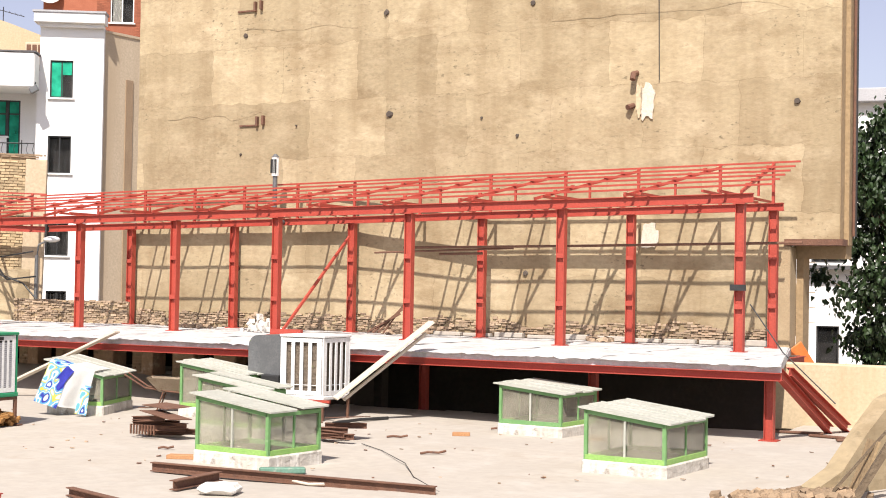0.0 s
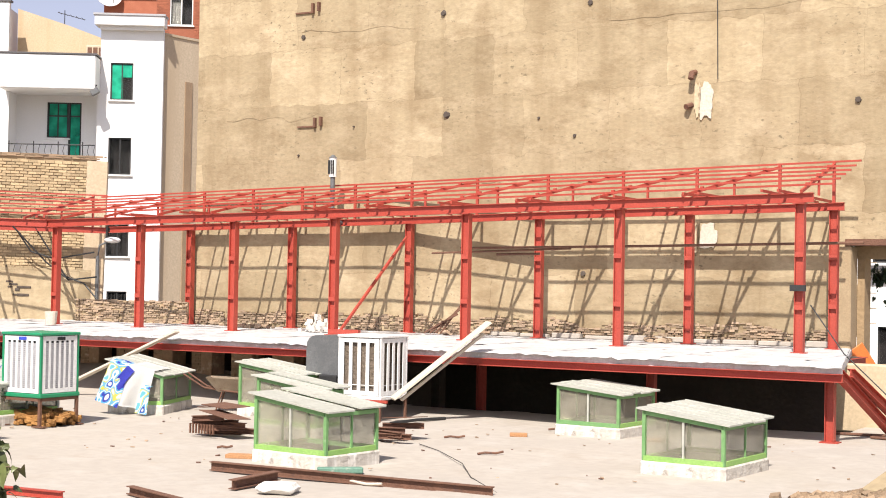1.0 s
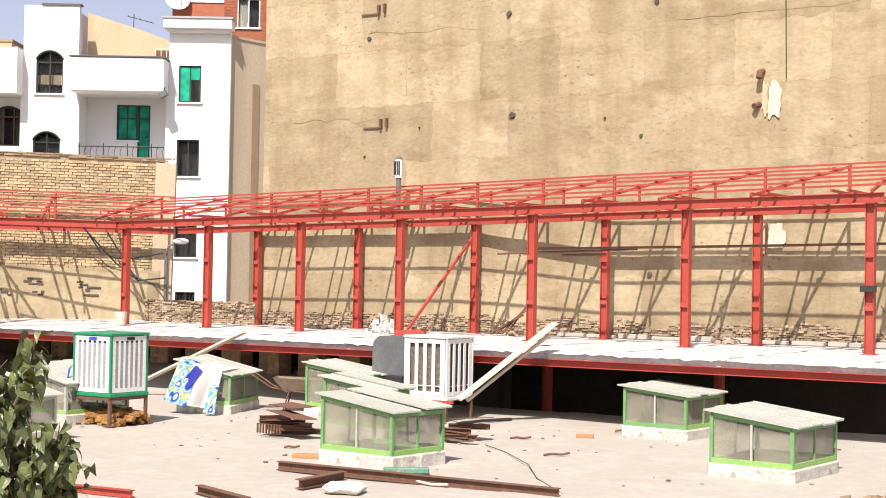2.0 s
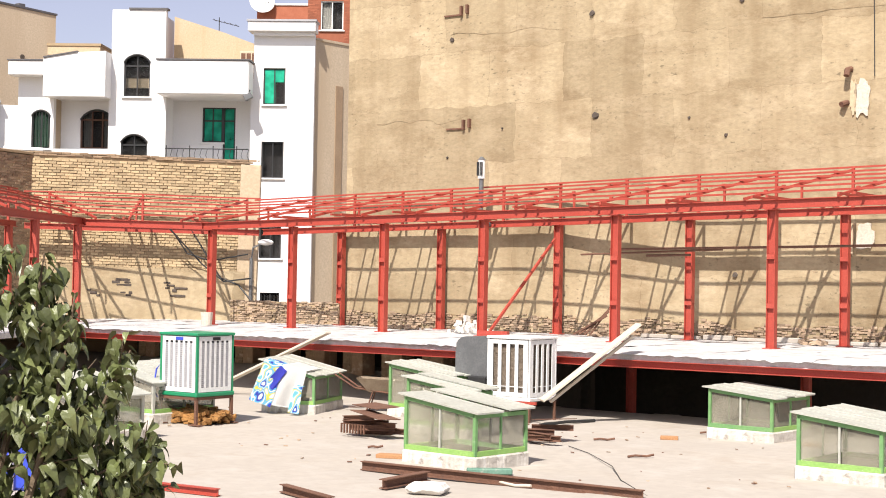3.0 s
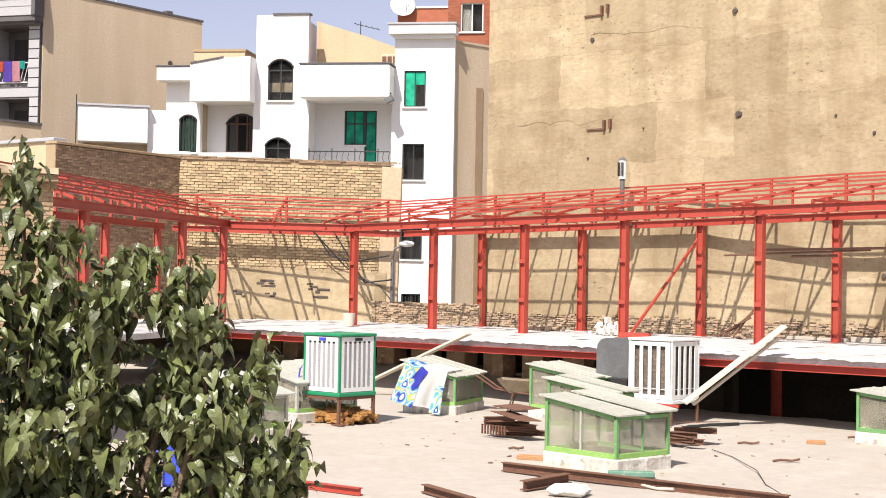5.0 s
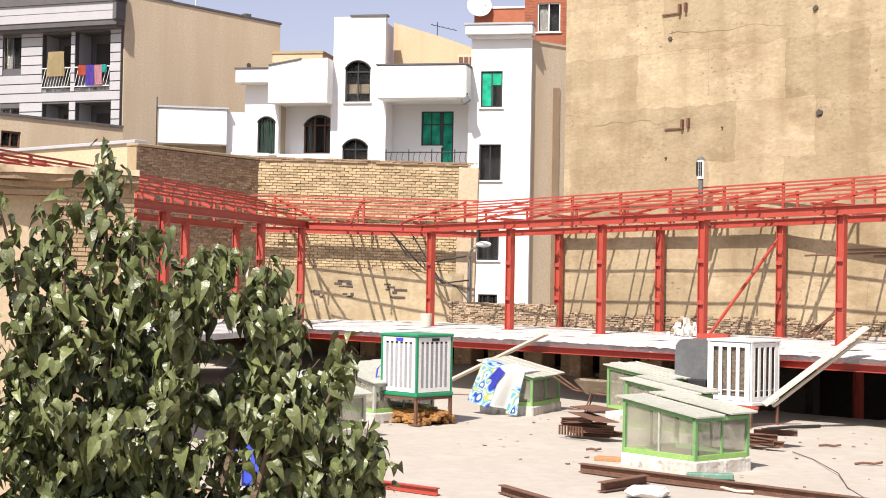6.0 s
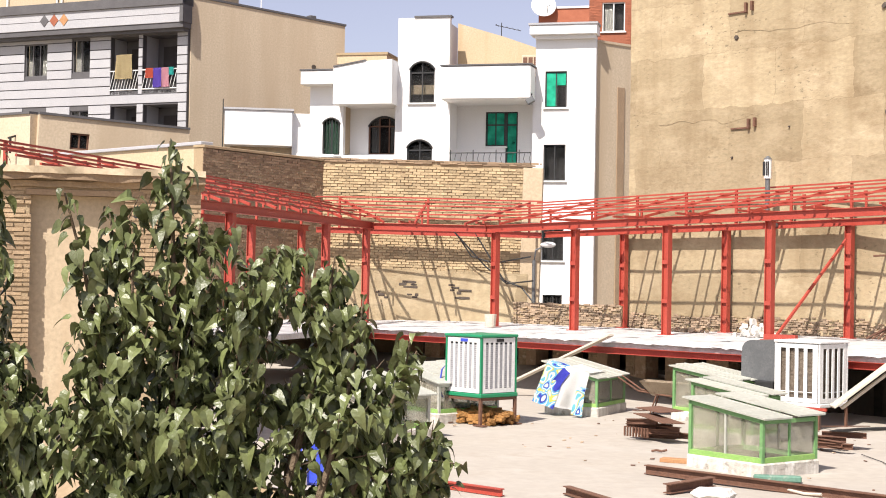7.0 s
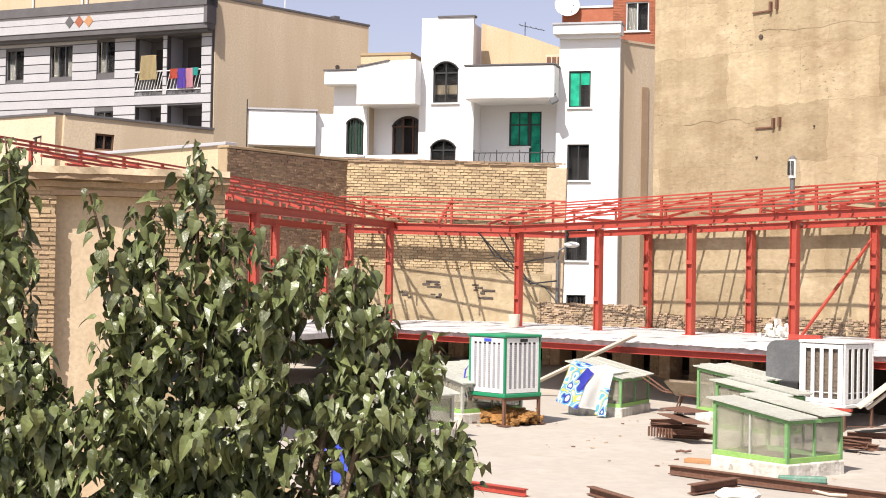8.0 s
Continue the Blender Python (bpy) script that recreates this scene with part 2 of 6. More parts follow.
def solo(name, bm, material, m, label, category, group="", kind="", smooth=False):
    ob = new(name, mesh_of(name, bm, material, smooth))
    ob.matrix_world = m
    return tagged(ob, label, category, group, kind)


def box(lo, hi, bm=None, m=None, bevel=0.0):
    """A box from corner to corner, in a new bmesh or added to one."""
    bm = bm or bmesh.new()
    g = bmesh.ops.create_cube(bm, size=1.0)["verts"]
    c, d = [(p + q) / 2 for p, q in zip(lo, hi)], [q - p for p, q in zip(lo, hi)]
    for v in g:
        v.co = Vector((v.co.x * d[0] + c[0], v.co.y * d[1] + c[1], v.co.z * d[2] + c[2]))
    if bevel:
        es = list({e for v in g for e in v.link_edges})
        g = [v for f in bmesh.ops.bevel(bm, geom=es, offset=bevel, segments=1, affect="EDGES")["faces"] for v in f.verts] + [v for v in g if v.is_valid]
        g = list(set(g))
    if m:
        bmesh.ops.transform(bm, matrix=m, verts=g)
    return bm


def along(a, b):
    """A pose at a with its x axis towards b."""
    a, b = Vector(a), Vector(b)
    d = (b - a).normalized()
    side = Vector((0, 0, 1)).cross(d)
    side = side.normalized() if side.length > 1e-4 else Vector((0, 1, 0))
    up = d.cross(side)
    return Matrix(((d.x, side.x, up.x, a.x), (d.y, side.y, up.y, a.y), (d.z, side.z, up.z, a.z), (0, 0, 0, 1))), (b - a).length


def bar(a, b, w, h, bm=None):
    m, n = along(a, b)
    return box((0, -w / 2, -h / 2), (n, w / 2, h / 2), bm, m)


def ibeam(a, b, w, h, bm=None, t=0.012):
    """A rolled I section from a to b."""
    m, n = along(a, b)
    bm = bm or bmesh.new()
    half, k, u = w / 2, t / 2, h / 2
    ring = [(-half, -u), (half, -u), (half, t - u), (k, t - u), (k, u - t), (half, u - t), (half, u), (-half, u), (-half, u - t), (-k, u - t), (-k, t - u), (-half, t - u)]
    ends = [[bm.verts.new(m @ Vector((x, y, z))) for y, z in ring] for x in (0, n)]
    for i in range(12):
        bm.faces.new((ends[0][i], ends[0][(i + 1) % 12], ends[1][(i + 1) % 12], ends[1][i]))
    bm.faces.new(ends[0][::-1]), bm.faces.new(ends[1])
    bmesh.ops.recalc_face_normals(bm, faces=bm.faces)
    return bm


def tube(pts, r, bm=None, seg=8, r2=None):
    """A round bar along points, tapering from r to r2."""
    bm = bm or bmesh.new()
    pts = [Vector(p) for p in pts]
    r2 = r if r2 is None else r2
    last = None
    for i, p in enumerate(pts):
        d = (pts[min(i + 1, len(pts) - 1)] - pts[max(i - 1, 0)]).normalized()
        s = d.cross(Vector((0.31, 0.2, 0.93))).normalized()
        q = d.cross(s)
        rr = r + (r2 - r) * i / (len(pts) - 1)
        ring = [bm.verts.new(p + rr * (math.cos(6.2832 * k / seg) * s + math.sin(6.2832 * k / seg) * q)) for k in range(seg)]
        if last:
            for k in range(seg):
                bm.faces.new((last[k], last[(k + 1) % seg], ring[(k + 1) % seg], ring[k]))
        else:
            bm.faces.new(ring[::-1])
        last = ring
    bm.faces.new(last)
    return bm


def prism(outline, depth, bm=None, m=None):
    """A polygon in x and z, drawn out along y."""
    bm = bm or bmesh.new()
    f = [bm.verts.new((x, 0, z)) for x, z in outline]
    b = [bm.verts.new((x, depth, z)) for x, z in outline]
    bm.faces.new(f)
    bm.faces.new(b[::-1])
    for i in range(len(f)):
        j = (i + 1) % len(f)
        bm.faces.new((f[j], f[i], b[i], b[j]))
    bmesh.ops.recalc_face_normals(bm, faces=bm.faces)
    if m:
        bmesh.ops.transform(bm, matrix=m, verts=f + b)
    return bm


def wall_holes(x0, x1, z0, z1, depth, holes, bm=None):
    """A wall in x and z, its face at y = 0, drawn back to depth, with rectangular openings (x0, x1, z0, z1) right through it."""
    bm = bm or bmesh.new()
    xs = sorted({x0, x1, *[h[0] for h in holes], *[h[1] for h in holes]})
    zs = sorted({z0, z1, *[h[2] for h in holes], *[h[3] for h in holes]})
    for i in range(len(xs) - 1):
        for j in range(len(zs) - 1):
            cx, cz = (xs[i] + xs[i + 1]) / 2, (zs[j] + zs[j + 1]) / 2
            if not any(h[0] < cx < h[1] and h[2] < cz < h[3] for h in holes):
                box((xs[i], 0, zs[j]), (xs[i + 1], depth, zs[j + 1]), bm)
    bmesh.ops.remove_doubles(bm, verts=bm.verts, dist=0.0005)
    return bm

# ---- setting: ground, roof, deck, long wall ----
rng = random.Random(7)


def sheet(x0, x1, y0, y1, nx, ny, height, keep=None, bm=None):
    """A grid in x and y whose z is height(x, y)."""
    bm = bm or bmesh.new()
    vs = [[bm.verts.new((x0 + (x1 - x0) * i / nx, y0 + (y1 - y0) * j / ny, 0)) for j in range(ny + 1)] for i in range(nx + 1)]
    for row in vs:
        for v in row:
            v.co.z = height(v.co.x, v.co.y)
    for i in range(nx):
        for j in range(ny):
            c = (vs[i][j].co + vs[i + 1][j + 1].co) / 2
            if keep is None or keep(c.x, c.y):
                bm.faces.new((vs[i][j], vs[i + 1][j], vs[i + 1][j + 1], vs[i][j + 1]))
    for v in [v for v in bm.verts if not v.link_faces]:
        bm.verts.remove(v)
    return bm


def grid_wall(x0, x1, z0, z1, step, rough, keep=None):
    """An upright plastered face in x and z with an uneven surface, facing -y."""
    nx, nz = int((x1 - x0) / step), int((z1 - z0) / step)
    bm = sheet(x0, x1, z0, z1, nx, nz, lambda x, z: 0.0, keep)
    for v in bm.verts:
        x, z = v.co.x, v.co.y
        y = rough * (noise.noise((x * 0.35, z * 0.35, 3)) * 1.2 + noise.noise((x * 1.3, z * 2.6, 9)) * 0.7 + noise.noise((x * 4, z * 6, 5)) * 0.45)
        v.co = (x, y, z)
    bm.normal_update()
    if sum(f.normal.y for f in bm.faces) > 0:
        bmesh.ops.reverse_faces(bm, faces=bm.faces[:])
    return bm


def bricks(x0, x1, z0, z1, bl, bh, joint, proud, seed, skip=0.0, rough=0.006, y=0.0):
    """A running bond of single bricks standing proud of y = 0 towards -y, joined into one mesh."""
    r = random.Random(seed)
    vs, fs = [], []
    z, row = z0, 0
    while z + bh <= z1 + 1e-6:
        x = x0 - (bl * 0.5 if row % 2 else 0)
        while x < x1:
            a, b = max(x + joint / 2, x0), min(x + bl - joint / 2 + r.uniform(-1, 1) * rough, x1)
            if b - a > 0.03 and r.random() >= skip:
                d = -proud + r.uniform(-1, 1) * rough
                c, e = z + joint / 2 + r.uniform(-1, 1) * rough * 0.5, z + bh - joint / 2 + r.uniform(-1, 1) * rough * 0.5
                k = len(vs)
                vs += [(a, y, c), (b, y, c), (b, y, e), (a, y, e), (a, y + d, c), (b, y + d, c), (b, y + d, e), (a, y + d, e)]
                fs += [(k + 4, k + 5, k + 6, k + 7), (k, k + 1, k + 5, k + 4), (k + 1, k + 2, k + 6, k + 5), (k + 2, k + 3, k + 7, k + 6), (k + 3, k, k + 4, k + 7)]
            x += bl
        z += bh
        row += 1
    me = bpy.data.meshes.new("bricks")
    me.from_pydata(vs, [], fs)
    bm = bmesh.new()
    bm.from_mesh(me)
    bpy.data.meshes.remove(me)
    return bm


solo("ground", sheet(-1500, 1500, -1500, 1500, 8, 8, lambda x, y: -6.0), EARTH, Matrix(), "dusty pale city ground far below the roofs", "ground", kind="structure")


def roof_height(s, n):
    up = max(0.0, min(1.0, (n - 24.6) / 2.4)) * max(0.0, min(1.0, (-18.5 - s) / 4.5))
    return 0.5 * up * up * (3 - 2 * up) + 0.025 * noise.noise((s * 0.4, n * 0.4, 0)) + 0.008 * noise.noise((s * 2, n * 2, 4))


def on_roof(s, n):
    edge = 26.7 + 0.22 * noise.noise((s * 1.3, 0, 2)) + 0.1 * noise.noise((s * 4, 0, 8)) if s > -17 else 27.6
    return n < edge or s > -6.75


roof = solo("floor", sheet(-34, 8, 11, 28.2, 210, 114, roof_height, on_roof), ROOFING, WING.copy(), "flat cement roof, pale and dusty, with patches", "roof", kind="structure", smooth=True)
solo("wall_roof_side", box((-34, 11.0, -6), (8, 11.3, -0.05)), MORTAR, WING.copy(), "plain side wall below the roof's near edge", "wall", kind="structure")
# these pit walls and floor carry the deck's shade in their dark colour
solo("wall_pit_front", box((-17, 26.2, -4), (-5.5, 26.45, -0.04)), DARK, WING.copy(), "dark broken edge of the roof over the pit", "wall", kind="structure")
solo("wall_pit_back", box((-32, 31.1, -4), (-7.7, 31.5, 1.19)), DARK, WING.copy(), "back wall below the deck, shade put into its dark colour", "wall", kind="structure")
solo("floor_pit", box((-32, 26.2, -4.2), (-5.9, 32.3, -4.0)), DARK, WING.copy(), "floor of the pit, shade put into its dark colour", "floor", kind="structure")

# the long plastered gable wall
WALL_N = 31.6
WALL_SIZE = WALL_N / 32.4
wall = thing("wall_long", at(0, WALL_N, EYE * (1 - WALL_SIZE)) @ Matrix.Scale(WALL_SIZE, 4), "tall blind gable wall of tan mud plaster, patched and weathered", "wall", kind="structure")
part("plaster", grid_wall(-26.55, -7.1, 1.2, 15.0, 0.1, 0.014, lambda x, z: not (x > -8.24 and z < 3.58)), MUD, wall, smooth=True)
bm = wall_holes(-26.55, -7.1, -5, 15.0, 0.39, [(-8.24, -7.1, -5, 3.58)], box((-26.5, 0.39, 9), (-7.2, 0.8, 15.0)))
bmesh.ops.translate(bm, vec=(0, 0.06, 0), verts=bm.verts)
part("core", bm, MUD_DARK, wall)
# side, soffit and jamb take the dark mud, with shade in the colour
part("return_wall", box((-7.16, 0.46, 3.6), (-7.0, 0.85, 15)), MUD_DARK, wall, "tan side of the house, its shade put into the dark colour")
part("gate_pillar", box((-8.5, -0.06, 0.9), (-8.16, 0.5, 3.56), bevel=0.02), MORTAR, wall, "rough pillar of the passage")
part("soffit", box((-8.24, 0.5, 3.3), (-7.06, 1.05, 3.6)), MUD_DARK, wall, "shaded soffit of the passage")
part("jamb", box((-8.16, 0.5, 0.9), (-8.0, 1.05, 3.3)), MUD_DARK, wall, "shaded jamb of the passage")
part("lintel", box((-8.3, -0.07, 3.58), (-7.02, 0.5, 3.72)), RUST, wall, "rusty steel lintel")
# rough stones laid bare along the foot of the wall
stones = bricks(-26.5, -8.5, 1.3, 2.05, 0.17, 0.058, 0.016, 0.04, 5, 0.16, 0.028)
bmesh.ops.delete(stones, geom=[f for f in stones.faces if f.calc_center_median().z > 1.74 + 0.28 * noise.noise((f.calc_center_median().x * 0.8, 0, 1))], context="FACES")
tagged(part("rubble_course", stones, RUBBLE, wall, "bare uneven rubble stones where plaster fell"), kind="stuff")


def patch(x, z, w, h, seed, material, name, label):
    """A thin plaster patch with an uneven outline."""
    r = random.Random(seed)
    k = 26
    pts = []
    for i in range(k):
        a = 6.2832 * i / k
        q = 1 + r.uniform(-0.2, 0.15)
        pts.append((x + math.copysign(abs(math.cos(a)) ** 0.7, math.cos(a)) * w / 2 * q, z + math.copysign(abs(math.sin(a)) ** 0.7, math.sin(a)) * h / 2 * q))
    part(name, prism(pts, 0.035, None, Matrix.Translation((0, -0.05, 0))), material, wall, label)


patch(-11.55, 6.92, 0.36, 0.85, 1, GYPSUM, "plaster_patch", "white gypsum patch")
patch(-11.75, 6.95, 0.16, 0.75, 5, CREAM_Y, "plaster_patch", "cream gypsum patch")
patch(-11.45, 3.78, 0.4, 0.62, 2, GYPSUM, "plaster_patch", "white gypsum patch")
patch(-11.8, 3.7, 0.2, 0.75, 3, CREAM_Y, "plaster_patch", "cream gypsum patch")
# fine cracks along the old joints
sr = random.Random(91)
for x0, x1, z in ((-14.0, -8.2, 9.0), (-23.0, -19.2, 9.25), (-25.5, -22.2, 7.0), (-17.4, -14.2, 5.2), (-13.0, -9.5, 4.4)):
    pts = [Vector((x0 + (x1 - x0) * k / 14, -0.012, z + 0.25 * noise.noise((x0 + k * 0.31, z, 2)) + sr.uniform(-0.03, 0.03))) for k in range(15)]
    part("crack", tube(pts, 0.005, None, 5, 0.002), MUD_SCAR, wall, "thin dark crack")
# sockets left by scaffolding: ragged plugs whose dark colour paints the hole's shade
for i, (x, z, r0) in enumerate([(-22.94, 9.18, 0.07), (-14.5, 9.44, 0.08), (-8.05, 6.79, 0.08), (-14.87, 6.23, 0.055), (-15.84, 6.7, 0.04), (-23.04, 5.97, 0.04),
                                (-23.08, 2.91, 0.09), (-14.6, 2.88, 0.07), (-21.27, 6.69, 0.03), (-18.45, 6.88, 0.1), (-18.6, 9.5, 0.08)]):
    r0 *= 0.72
    bm = tube([(x, -0.045, z), (x, 0.0, z)], r0, None, 9, r0 * 1.25)
    for v in bm.verts:
        v.co.x += rng.uniform(-1, 1) * r0 * 0.3
        v.co.z += rng.uniform(-1, 1) * r0 * 0.3
    part("socket", bm, DARK, wall, "dark putlog hole")
for x, z in ((-22.48, 6.85), (-22.61, 9.94)):
    bm = box((x - 0.05, -0.1, z - 0.14), (x + 0.01, 0.02, z + 0.12))
    box((x + 0.14, -0.1, z - 0.1), (x + 0.2, 0.02, z + 0.14), bm)
    box((x - 0.6, -0.04, z - 0.13), (x - 0.05, 0.0, z - 0.09), bm)
    part("bracket", bm, RUST, wall, "rusty iron wall bracket")
part("cable", tube([(-11.27, -0.05, 15), (-11.3, -0.06, 10), (-11.26, -0.05, 7.4)], 0.012), DARKMETAL, wall, "thin dark cable")
part("spigot", tube([(-11.85, -0.22, 7.42), (-11.85, -0.16, 7.56), (-11.83, 0, 7.6)], 0.07), RUST, wall, "old pipe stub")
part("spigot", tube([(-11.98, -0.18, 6.78), (-11.9, 0.0, 6.84)], 0.07), RUST, wall, "old pipe stub")
# pipes on the far side of the house
for k, y in enumerate((0.62, 0.82)):
    part("drain_pipe", tube([(-6.93, y, 3.8), (-6.93, y, 15)], 0.035), DARKMETAL if k else RUST, wall, "thin wall pipe")

# ---- the deck ----
deck = thing("raised_deck", at(0, 24.4), "raised steel deck under white membrane with a red edge beam", "deck")
bm = prism([(-36, 0.06), (-6.3, 0.06), (-7.95, 7.22), (-36, 7.22)], 0.13)
for v in bm.verts:
    v.co = (v.co.x, v.co.z, 1.2 + v.co.y)
bmesh.ops.recalc_face_normals(bm, faces=bm.faces)
part("slab", bm, FOIL, deck)
part("edge_beam", ibeam((-33, 0.1, 1.13), (-6.3, 0.1, 1.13), 0.2, 0.14), RED, deck, "red painted edge beam")
for k in range(23):  # lapped membrane sheets that hang over the edge
    a = -33 + k * 1.17
    bm = sheet(a, a + 1.24, -0.03, 7.2, 10, 30, lambda s, n: 1.35 + 0.004 * (k % 2) + 0.014 * noise.noise((s * 2.4, n * 1.3, k)) + 0.01 * noise.noise((s * 7, n * 5, k)))
    for v in bm.verts:
        v.co.x = min(v.co.x, -6.28 - 0.235 * max(0.0, v.co.y))
        if v.co.y < 0.0:
            v.co.z -= 0.04 + 0.035 * noise.noise((v.co.x * 6, 1, k)) + 0.012 * math.sin((v.co.x - a) / 1.24 * math.pi)
            v.co.y += 0.02 * noise.noise((v.co.x * 5, 2, 2))
    part("membrane_sheet", bm, FOIL, deck, smooth=True)
for k in range(7):
    s = -31 + k * 3.9
    part("cross_beam", ibeam((s, 0.2, 1.12), (s, 7.0, 1.12), 0.1, 0.14), RED, deck)
for s, n in ((-6.62, 0.55), (-10.35, 1.8), (-14.6, 2.9)):
    part("column", ibeam((s, n, -4 if n > 2.2 else 0.0), (s, n, 1.1), 0.16, 0.16), RED, deck, "dark red steel column")
part("column_plate", box((-6.78, 0.43, 0.0), (-6.46, 0.7, 0.02)), RED, deck)
for k in range(10):  # kerb blocks along the foot of the wall
    s = -16.5 + 0.83 * k + rng.uniform(-0.05, 0.05)
    part("kerb_block", box((s, 6.88, 1.36), (s + 0.72, 7.1, 1.46 + rng.uniform(-0.03, 0.03)), bevel=0.015), ROOFING, deck)
# slanting props at the free end
prop = thing("red_prop", at(-6.3, 24.6), "pair of red steel channels leaning from the deck to the roof", "steel prop")
for k, o in enumerate((0.0, 0.32)):
    part("channel", ibeam((-0.1 + o * 0.3, 0.02 + o * 1.2, 1.2), (0.26 + o * 0.65, 2.3 + o * 1.6, 0.07), 0.14, 0.15), RED, prop)
# piers below the deck
PIER = mat("brown_pier_plaster", (0.42, 0.27, 0.17), (0.50, 0.35, 0.23), 2.0, 0.95, 0, 0.5, 14, stain=(3.0, (0.62, 0.50, 0.36), (0.56, 0.68)))
for k in range(12):
    s = -30.2 + 1.16 * k
    bm = box((s, 26.9, 0.02), (s + 0.6, 27.4, 1.1), None, None, 0.02)
    ob = solo("brick_pier", bm, PIER, WING.copy(), "plastered brown brick pier below the deck", "pier", "piers below the deck")
    tagged(part("facing", bricks(s + 0.04, s + 0.28, 0.3, 1.05, 0.2, 0.07, 0.012, 0.02, k, 0.3, 0.008, 26.9), BRICK_O, ob), kind="stuff")
# dark walls behind the piers, painted as deep shade
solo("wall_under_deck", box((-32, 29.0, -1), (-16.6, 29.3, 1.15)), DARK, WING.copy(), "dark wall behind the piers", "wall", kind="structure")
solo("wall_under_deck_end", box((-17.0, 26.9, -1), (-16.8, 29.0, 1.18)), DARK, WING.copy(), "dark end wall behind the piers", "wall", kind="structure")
solo("floor_under_deck", box((-32, 27.5, 0.2), (-16.9, 29.0, 0.45)), ROOFING, WING.copy(), "dusty ledge under the deck", "floor", kind="structure")

# ---- the red steel roof frames ----


def steel_frame(m, label, inner, outer, za, zb, posts_in, posts_out, trusses, rails=6, rise=0.88, over=0.0, base=1.35, bend=()):
    """inner and outer: lines (x0, y0, x1, y1); za, zb: beam height at their two ends; posts and trusses by their share of the line."""
    fr = thing("red_steel_frame", m, label, "steel frame")

    def on(line, q, z=0.0):
        return Vector((line[0] + (line[2] - line[0]) * q, line[1] + (line[3] - line[1]) * q, za + (zb - za) * q + z)) + set_back(q, line is outer)

    def set_back(q, is_outer):
        """The left stretch of the rear line stands closer to the wall behind."""
        if not bend or not is_outer:
            return Vector()
        w = max(0.0, min(1.0, (bend[1] - q) / (bend[1] - bend[0])))
        return Vector((-0.8 * bend[2] * w, bend[2] * w, 0))

    part("front_beam", ibeam(on(inner, -0.005), on(inner, 1.005), 0.13, 0.19, None, 0.016), RED, fr)
    stops = [-0.005, *bend[:2], 1.005]
    bm = bmesh.new()
    for q0, q1 in zip(stops, stops[1:]):
        ibeam(on(outer, q0, -0.04), on(outer, q1, -0.04), 0.12, 0.17, bm, 0.016)
    part("back_beam", bm, RED, fr)
    for line, qs in ((inner, posts_in), (outer, posts_out)):
        for q in qs:
            p = on(line, q)
            bm = box((p.x - 0.09, p.y - 0.02, base), (p.x - 0.075, p.y + 0.14, p.z - 0.1))
            box((p.x + 0.075, p.y - 0.02, base), (p.x + 0.09, p.y + 0.14, p.z - 0.1), bm)
            box((p.x - 0.075, p.y + 0.04, base), (p.x + 0.075, p.y + 0.06, p.z - 0.1), bm)
            post = part("post", bm, RED, fr)
            part("base_plate", box((p.x - 0.14, p.y - 0.09, base), (p.x + 0.14, p.y + 0.2, base + 0.02)), RED, post)
            for h in (0.28, 0.62):
                part("batten_plate", box((p.x - 0.085, p.y - 0.03, base + h * (p.z - base)), (p.x + 0.085, p.y - 0.021, base + h * (p.z - base) + 0.1)), RED, post)
            part("cap_plate", box((p.x - 0.12, p.y - 0.1, p.z - 0.115), (p.x + 0.12, p.y + 0.17, p.z - 0.1)), RED, post)
    for q, skew in trusses:
        a, b = on(inner, q - skew, 0.12), on(outer, q, 0.12)
        lead = (a - b) * 0.04
        top = b + Vector((0, 0, rise))
        tr = part("truss", bar(a + lead, top, 0.05, 0.06), RED, fr)
        part("king_post", bar(b - Vector((0, 0, 0.12)), top + Vector((0, 0, 0.06)), 0.06, 0.06), RED, tr)
        mid, mtop = a.lerp(b, 0.5), a.lerp(top, 0.5)
        part("strut", bar(mid, mtop, 0.045, 0.045), RED, tr)
        for k in range(1, rails):
            c = a.lerp(top, k / rails)
            part("cleat", box((c.x - 0.05, c.y - 0.03, c.z + 0.03), (c.x + 0.02, c.y + 0.03, c.z + 0.09)), RED, tr)
    for k in range(rails):
        w = (k + 0.6) / (rails - 0.4)
        pts = []
        for q in (-over - 0.01, 0.25, 0.46, 0.56, 0.66, 0.8, 1.0 + over + 0.01):
            a, b = on(inner, q, 0.12), on(outer, q, 0.12 + rise)
            pts.append(a.lerp(b, w) + Vector((0, 0, 0.07 + 0.012 * math.sin(q * 7 + k))))
        bm = bmesh.new()
        for p0, p1 in zip(pts, pts[1:]):
            bar(p0, p1, 0.04, 0.04, bm)
        part("purlin", bm, RED, fr)
    return fr


def share(line, s):
    return (s - line[0]) / (line[2] - line[0])


INN, OUT = (-28.0, 28.2, -7.95, 28.2), (-28.3, 30.9, -8.0, 30.7)
